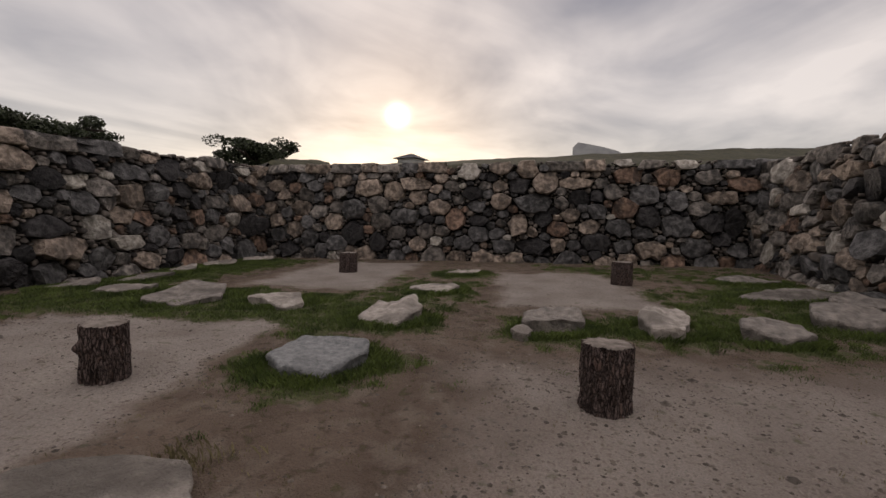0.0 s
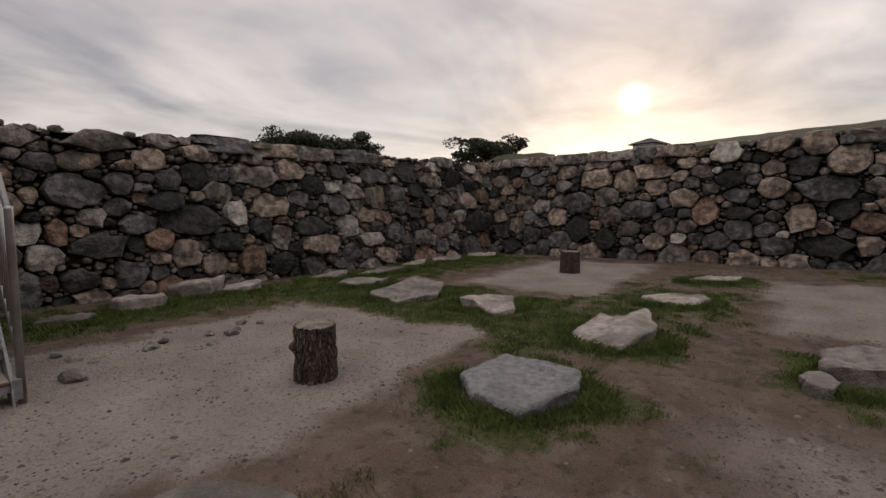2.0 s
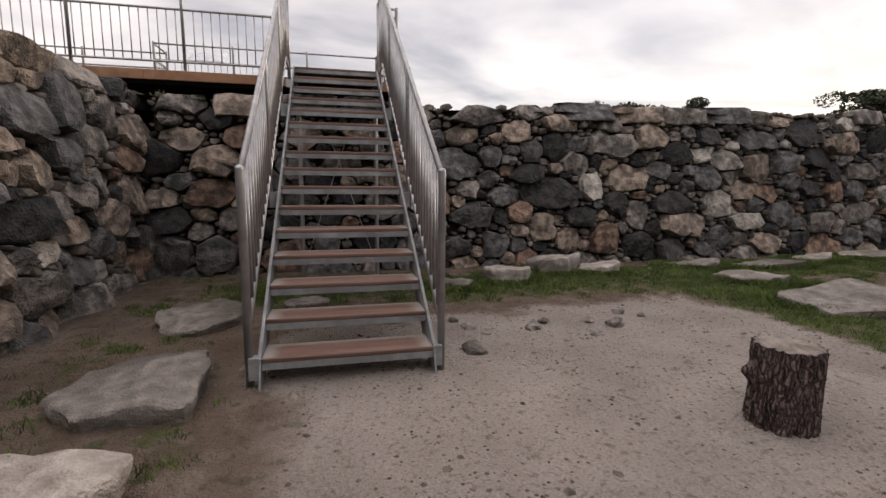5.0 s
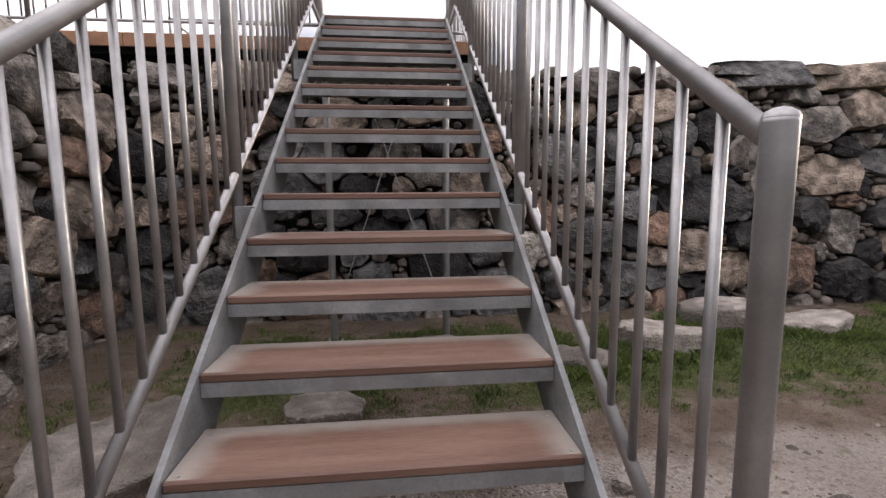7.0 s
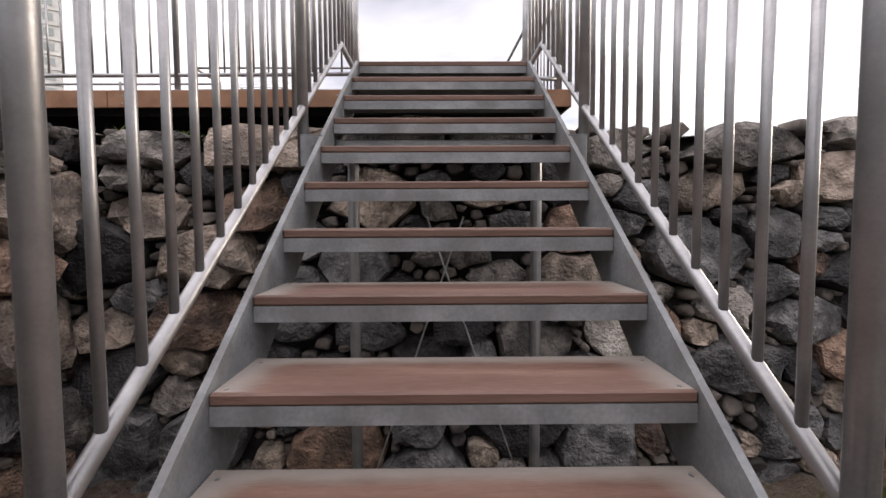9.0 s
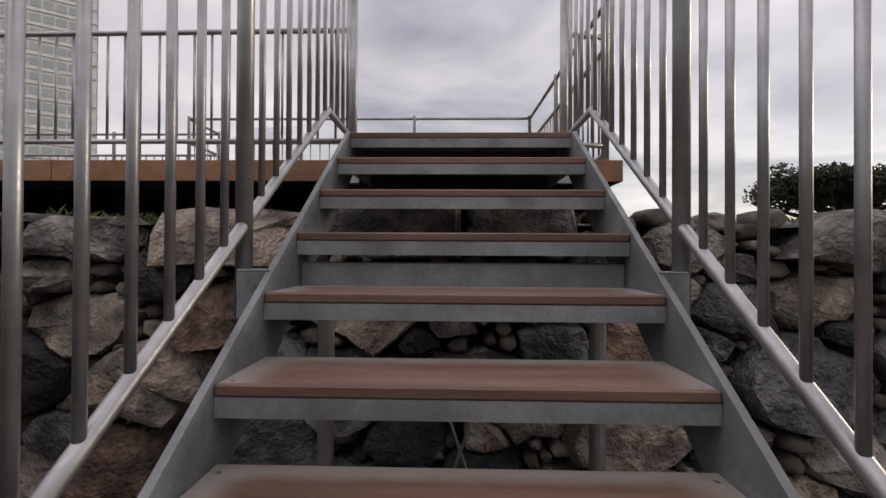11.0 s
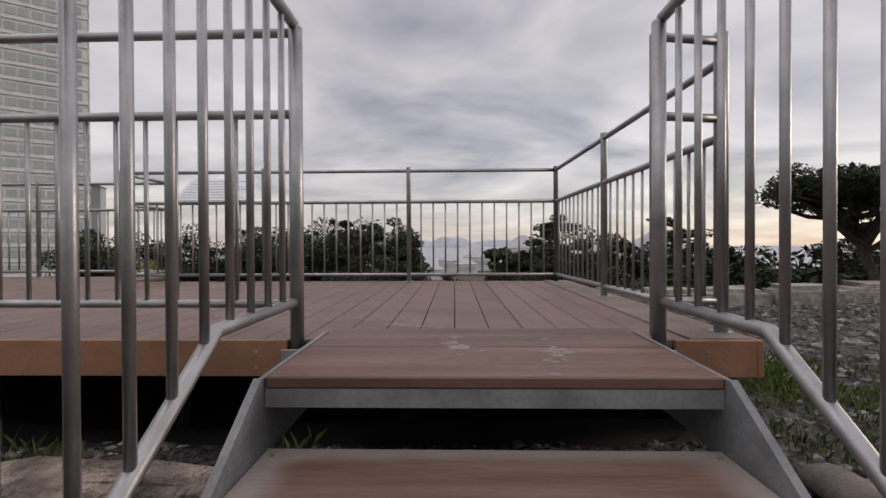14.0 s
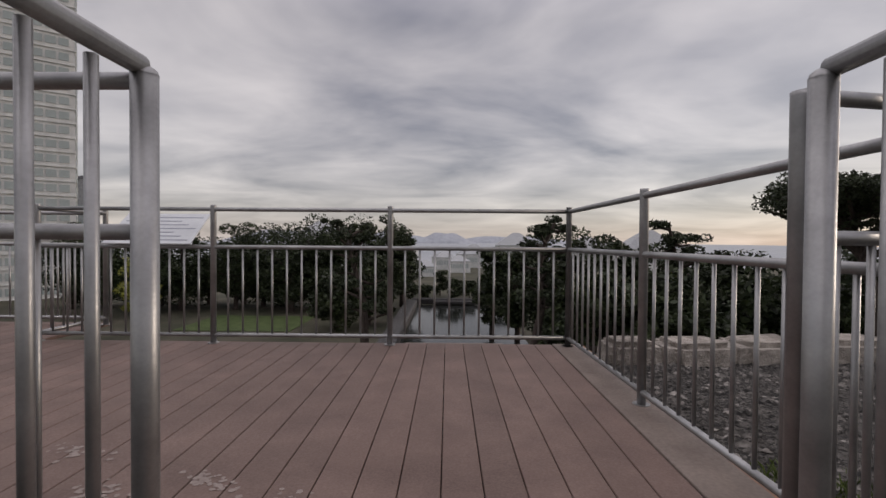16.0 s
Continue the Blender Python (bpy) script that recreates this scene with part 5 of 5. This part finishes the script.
def edge_stones():
    rg = random.Random(66)
    x = 1.6
    while x < 16:
        w = rg.uniform(0.5, 1.1)
        bm = bmesh.new()
        bmesh.ops.create_cube(bm, size=1)
        bmesh.ops.bevel(bm, geom=bm.edges[:], offset=0.16, segments=2, affect="EDGES")
        for q in bm.verts:
            q.co = Vector((q.co.x * w, q.co.y * 0.55, q.co.z * 0.34)) * (1 + 0.18 * noise.noise(q.co * 2 + Vector((x, 0, 0))))
        me = bpy.data.meshes.new("coping_stone")
        bm.to_mesh(me)
        bm.free()
        me.materials.append(FOOT[1])
        y = 9.0 + rg.uniform(-0.1, 0.1)
        tagged(put("coping_stone", me, m=pose(x + w / 2, y, terrace_z(x, y) + 0.06, 0, 0, rg.uniform(-8, 8))), "pale rough coping stone along the terrace edge", "stone", "coping stones")
        x += w * 1.02


edge_stones()


# ---- trees ----
def leaf_cloud(rg, c, rad, count, size, flat_):
    """Small pointed leaves, thicker towards the outside of a flattened clump."""
    rs = np.random.RandomState(rg.randrange(1 << 30))
    d = rs.normal(size=(count, 3))
    d /= np.linalg.norm(d, axis=1)[:, None]
    p = d * (rs.uniform(0.02, 1.0, count) ** 0.25)[:, None] * np.array((rad, rad, rad * flat_)) + np.array(c)
    a = rs.normal(size=(count, 3)) * np.array((1.0, 1.0, 0.7))
    a /= np.linalg.norm(a, axis=1)[:, None]
    b = np.cross(a, rs.normal(size=(count, 3)))
    b /= np.linalg.norm(b, axis=1)[:, None]
    s = (size * rs.uniform(0.6, 1.4, count))[:, None]
    v = np.stack((p - a * s, p + b * s * 0.45, p + a * s, p - b * s * 0.45), axis=1).reshape(-1, 3).tolist()
    return v, [(k, k + 1, k + 2, k + 3) for k in range(0, 4 * count, 4)]


def limb(path, r0, r1, seg=7):
    v, f = [], []
    n = len(path)
    for i, p in enumerate(path):
        p = Vector(p)
        t = (Vector(path[min(i + 1, n - 1)]) - Vector(path[max(i - 1, 0)])).normalized()
        s = t.orthogonal().normalized()
        o = t.cross(s)
        r = r0 + (r1 - r0) * i / (n - 1)
        v += [p + (s * math.cos(6.283 * k / seg) + o * math.sin(6.283 * k / seg)) * r for k in range(seg)]
    for i in range(n - 1):
        for k in range(seg):
            a, b = i * seg + k, i * seg + (k + 1) % seg
            f.append((a, b, b + seg, a + seg))
    return v, f


def pine(x, y, z0, height, spread, seed, leaf=0.13, pads=16, dens=190, lean=0.12, group="pines", umbrella=False, low=0.42):
    rg = random.Random(seed)
    t = thing("pine_tree", "dark old pine with layered flat needle pads and twisted limbs", "tree", group, at=pose(x, y, z0))
    top = Vector((lean * height * rg.choice((-1, 1)), lean * height * 0.4, height * 0.96))
    line = [Vector((0, 0, 0)).lerp(top, k / 7) + Vector((0.04 * height * math.sin(k * 1.3 + seed), 0.03 * height * math.cos(k * 1.7 + seed), 0)) * (k / 7) for k in range(8)]
    wood = [limb(line, height * 0.035, height * 0.008)]
    crown = []
    for k in range(pads):
        u = low + (1 - low) * (k + rg.random()) / pads
        base = line[min(6, int(u * 7))].lerp(line[min(7, int(u * 7) + 1)], u * 7 % 1)
        a = k * 2.4 + rg.uniform(-0.5, 0.5)
        reach = spread * ((0.35 + 0.75 * u) if umbrella else (1.05 - 0.75 * max(0, u - 0.45))) * rg.uniform(0.35, 1.0)
        tip = base + Vector((math.cos(a) * reach, math.sin(a) * reach, rg.uniform(-0.02, 0.08) * height))
        if umbrella:
            tip.z = height * rg.uniform(0.90, 0.985)
        mid = base.lerp(tip, 0.5) + Vector((0, 0, -0.03 * height + rg.uniform(0, 0.05) * height))
        wood.append(limb([base, mid, tip], height * 0.012, height * 0.004, 5))
        for _ in range(5):
            c = base.lerp(tip, rg.uniform(0.5, 1.1)) + Vector((rg.gauss(0, 0.12), rg.gauss(0, 0.12), rg.uniform(-0.02, 0.06))) * spread
            crown.append(leaf_cloud(rg, c + Vector((0, 0, 0.02 * height)), spread * rg.uniform(0.10, 0.21), dens // 5, leaf, rg.uniform(0.35, 0.6)))
    put("trunk", mesh_of("trunk", *joined(wood), TRUNK, True), t)
    put("crown", mesh_of("crown", *joined(crown), NEEDLE), t)


def broad(x, y, z0, height, spread, seed, mat, leaf=0.3, clumps=26, dens=150, label="dense dark evergreen tree", group="park trees"):
    rg = random.Random(seed)
    t = thing("park_tree", label, "tree", group, at=pose(x, y, z0))
    wood = [limb([(0, 0, 0), (0.1, 0.1, height * 0.3), (0.2, 0, height * 0.75)], height * 0.03, height * 0.01)]
    crown = []
    for k in range(clumps):
        while True:
            p = Vector((rg.uniform(-1, 1), rg.uniform(-1, 1), rg.uniform(-1, 1)))
            if p.length < 1:
                break
        c = Vector((p.x * spread * 0.75, p.y * spread * 0.75, height * 0.52 + p.z * height * 0.44))
        if k % 3 == 0:
            wood.append(limb([(0.1, 0, height * 0.35), tuple(c * 0.6 + Vector((0, 0, height * 0.15))), tuple(c)], height * 0.012, height * 0.004, 5))
        crown.append(leaf_cloud(rg, c, spread * rg.uniform(0.22, 0.42), dens, leaf, 0.6))
    put("trunk", mesh_of("trunk", *joined(wood), TRUNK, True), t)
    put("crown", mesh_of("crown", *joined(crown), mat), t)


PZ = -10.2
# pines that rise over the cellar wall
pine(26.8, 33.0, -10.2, 18.0, 6.2, 3, pads=34, dens=1000, leaf=0.13, lean=0.04, umbrella=True, low=0.74)
pine(41.6, 24.0, -10.2, 18.4, 6.0, 8, pads=40, dens=900, leaf=0.15, lean=0.01, low=0.55)
pine(30.5, 30.0, -10.2, 16.5, 5.0, 12, leaf=0.16, dens=500, pads=20, lean=0.04)
# belt of trees beyond the deck
LEFT_BELT = [(-0.46, 92, 7.0, 7.5), (-0.40, 96, 8.0, 8.0), (-0.34, 90, 8.4, 7.5), (-0.27, 94, 9.4, 8.0), (-0.20, 90, 9.6, 7.0), (-0.13, 92, 9.0, 6.0), (-0.10, 98, 7.0, 5.0), (-0.24, 72, 0.0, 5.0), (-0.17, 76, 2.0, 5.0), (-0.58, 90, 7.0, 8.0), (-0.68, 84, 6.2, 8.0), (-0.82, 90, 6.4, 9.0), (-0.52, 98, 0.5, 7.0), (-0.44, 100, 1.0, 7.0), (-0.36, 98, 1.0, 7.0), (-0.29, 96, 1.5, 7.0), (-0.62, 96, 0.5, 8.0), (-0.75, 94, 0.0, 8.0)]
RIGHT_BELT = [(0.095, 70, 4.2, 3.4), (0.66, 34, 2.4, 4.6), (0.80, 33, 2.6, 4.6), (0.92, 36, 2.8, 5.0), (0.50, 36, 2.0, 4.4), (1.05, 34, 2.6, 5.0), (0.34, 42, 1.6, 4.0), (0.15, 66, 4.6, 4.6), (0.22, 58, 5.6, 5.0), (0.30, 62, 6.4, 5.4), (0.37, 54, 5.0, 5.0), (0.45, 52, 3.6, 5.0), (0.53, 50, 3.4, 5.0), (0.62, 44, 3.2, 5.5), (0.72, 42, 3.4, 5.5), (0.82, 44, 3.8, 6.0), (0.95, 44, 4.2, 6.0), (0.40, 40, 0.5, 4.4), (0.58, 38, 0.8, 4.6), (0.28, 44, 0.5, 3.8)]
for k, (az, dist, topz, wide) in enumerate(LEFT_BELT):
    broad(az * dist, dist + 4, PZ, topz - PZ, wide, 100 + k, LEAF, clumps=44, dens=190)
for k, (az, dist, topz, wide) in enumerate(RIGHT_BELT):
    broad(az * dist, dist + 4, PZ, topz - PZ, wide, 140 + k, LEAF, clumps=44, dens=190)
for k in range(13):
    broad(-20 + 3.6 * k, 112 + 5 * (k % 3), PZ, 3.4 + 1.4 * (k * 7 % 4), 2.6, 180 + k, LEAF, leaf=0.3, clumps=20, dens=90, label="low dark shrub tree on the far bank of the moat", group="far bank trees")
broad(20.5, 46, PZ, 13.0, 2.6, 160, SPRING, leaf=0.2, clumps=16, label="fresh yellow-green tree among the dark trees")
broad(-44, 70, PZ, 13.2, 3.4, 161, SPRING, leaf=0.2, clumps=18, label="fresh yellow-green tree among the dark trees")
broad(36, 25.5, PZ, 16.2, 1.8, 162, SPRING, leaf=0.14, clumps=10, label="fresh yellow-green tree among the dark trees")
pine(22.3, 45.0, PZ, 15.9, 4.0, 21, leaf=0.16, pads=18, dens=420)
pine(-7.2, 47.0, PZ, 15.5, 3.6, 22, leaf=0.17, pads=18, dens=420)
pine(8.6, 52.0, PZ, 16.6, 3.8, 23, leaf=0.17, pads=20, dens=420)


# ---- buildings ----
def tower():
    b = thing("glass_tower", "tall pale apartment tower with bands of blue-grey windows", "building", at=pose(-109, 112, PZ, 0, 0, 38))
    W, D, FL, N = 34, 24, 3.4, 26
    put("wall", mesh_of("wall", *box(-W / 2, W / 2, -D / 2, D / 2, 0, FL * N), CONCRETE), b)
    put("roof", mesh_of("roof", *box(-W / 2 - 0.6, W / 2 + 0.6, -D / 2 - 0.6, D / 2 + 0.6, FL * N, FL * N + 1.0), CONCRETE), b)
    panes, slabs = [], []
    for n in range(N):
        z = n * FL + 0.9
        for k in range(14):
            x = -W / 2 + 0.6 + k * (W - 1.2) / 14
            panes.append(box(x, x + (W - 1.2) / 14 - 0.5, -D / 2 - 0.12, -D / 2 - 0.02, z, z + 1.7))
        for k in range(9):
            y = -D / 2 + 0.6 + k * (D - 1.2) / 9
            panes.append(box(W / 2 + 0.02, W / 2 + 0.12, y, y + (D - 1.2) / 9 - 0.5, z, z + 1.7))
        slabs.append(box(-W / 2 - 0.15, W / 2 + 0.15, -D / 2 - 0.25, D / 2 + 0.15, n * FL - 0.12, n * FL + 0.12))
    tagged(put("window_panes", mesh_of("window_panes", *joined(panes), GLASS), b), kind="stuff")
    for q in slabs:
        put("floor_slab", mesh_of("floor_slab", *q, CONCRETE), b)


tower()


def small_building(x, y, turn, w, d, h, z0, label, roof="gable", wall=CONCRETE, cover=ROOFTILE):
    b = thing("park_building", label, "building", at=pose(x, y, z0, 0, 0, turn))
    put("wall", mesh_of("wall", *box(-w / 2, w / 2, -d / 2, d / 2, 0, h), wall), b)
    if roof == "gable":
        e = 0.35
        v = [(-w / 2 - e, -d / 2 - e, h), (w / 2 + e, -d / 2 - e, h), (w / 2 + e, d / 2 + e, h), (-w / 2 - e, d / 2 + e, h), (-w * 0.08, 0, h + w * 0.30), (w * 0.08, 0, h + w * 0.30)]
        f = [(0, 1, 5, 4), (2, 3, 4, 5), (0, 4, 3), (1, 2, 5), (0, 3, 2, 1)]
    else:
        n, v, f = 10, [], []
        for k in range(n + 1):
            t = k / n
            z = h + 0.9 * (1 - t) ** 0.6 * min(1, t * 12 + 0.6)
            for yy in (-d / 2 - 0.2, d / 2 + 0.2):
                v += [(w / 2 - w * t, yy, z), (w / 2 - w * t, yy, h - 0.15)]
        for k in range(n):
            a = k * 4
            f += [(a, a + 2, a + 6, a + 4), (a, a + 4, a + 5, a + 1), (a + 2, a + 3, a + 7, a + 6)]
        f += [(0, 1, 3, 2), (4 * n, 4 * n + 2, 4 * n + 3, 4 * n + 1)]
    put("roof", mesh_of("roof", v, f, cover), b)
    wins = [box(-w / 2 + 0.3 + k * 0.8, -w / 2 + 0.8 + k * 0.8, -d / 2 - 0.05, -d / 2 - 0.01, h * 0.4, h * 0.75) for k in range(int(w / 0.85))]
    for q in wins:
        put("window", mesh_of("window", *q, GLASS), b)
    return b


small_building(36.6, 6.85, 73, 1.6, 1.6, 16.4, PZ, "low pavilion with a dark pointed roof behind the bank")
small_building(30.5, -7.35, 84, 3.0, 3.0, 15.6, PZ, "grey metal shed with a curved roof edge behind the bank", "curve", SHEET, SHEET)
for k, (x, y, w, h) in enumerate(((-30, 250, 26, 9), (14, 255, 18, 7), (36, 250, 22, 12), (70, 240, 26, 9), (-62, 230, 24, 16), (5, 215, 9, 5), (-9, 190, 8, 4), (95, 225, 30, 11), (-2, 235, 10, 6))):
    small_building(x, y, 3 * k - 10, w, 12, h, PZ, "distant pale harbour building", "gable", CONCRETE, SHEET)

small_building(-119, 154, 20, 4.5, 5, 33, PZ, "narrow dark tower block beside the apartment tower", "gable", SHEET, ROOFTILE)


# far hills, with the haze before them painted on by HAZE
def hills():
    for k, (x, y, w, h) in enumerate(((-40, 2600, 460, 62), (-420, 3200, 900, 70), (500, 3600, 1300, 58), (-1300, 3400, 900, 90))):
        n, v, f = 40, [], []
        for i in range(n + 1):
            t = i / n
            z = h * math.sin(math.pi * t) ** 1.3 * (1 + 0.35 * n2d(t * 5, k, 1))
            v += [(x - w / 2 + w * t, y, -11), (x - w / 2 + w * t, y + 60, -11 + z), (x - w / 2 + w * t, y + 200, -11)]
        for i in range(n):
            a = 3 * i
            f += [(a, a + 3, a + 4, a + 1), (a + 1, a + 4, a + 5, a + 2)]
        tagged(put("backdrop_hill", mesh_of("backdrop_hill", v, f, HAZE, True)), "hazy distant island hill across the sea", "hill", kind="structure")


hills()
v, f = box(-42, -24, 74, 88, -10.19, -10.12)
tagged(put("lawn", mesh_of("lawn", v, f, LAWN)), "mown green lawn in the park", "lawn", kind="structure")
v, f = bevel_box(-9.0, -6.55, 34, 104, -10.6, -8.9, 0.2)
tagged(put("moat_wall", mesh_of("moat_wall", v, f, TONES[1])), "low dark stone retaining wall along the moat", "stone wall", kind="structure")
v, f = joined([bevel_box(-8, 14, 106, 108, -10.4, -9.0, 0.2), bevel_box(-3, 6, 104.2, 106, -10.0, -9.3, 0.1)])
tagged(put("moat_end_wall", mesh_of("moat_end_wall", v, f, TONES[0])), "dark stone wall and landing at the end of the moat", "stone wall", kind="structure")


blades(40, lambda rg: (rg.gauss(1.36, 0.10), rg.gauss(-2.42, 0.14)), 0.06, DRYGRASS, "weed_clump", "sparse dry weeds beside a flat stone", 47, soil_z, lambda x, y: 0.9)
crumbs(420, (2.0, 8.5, -4.5, 3.6), 0.012, SCUFF, "pale_specks", "small pale petals and pebbles scattered on the soil", 48, soil_z, lambda x, y: 0.5 * off_stone(x, y))
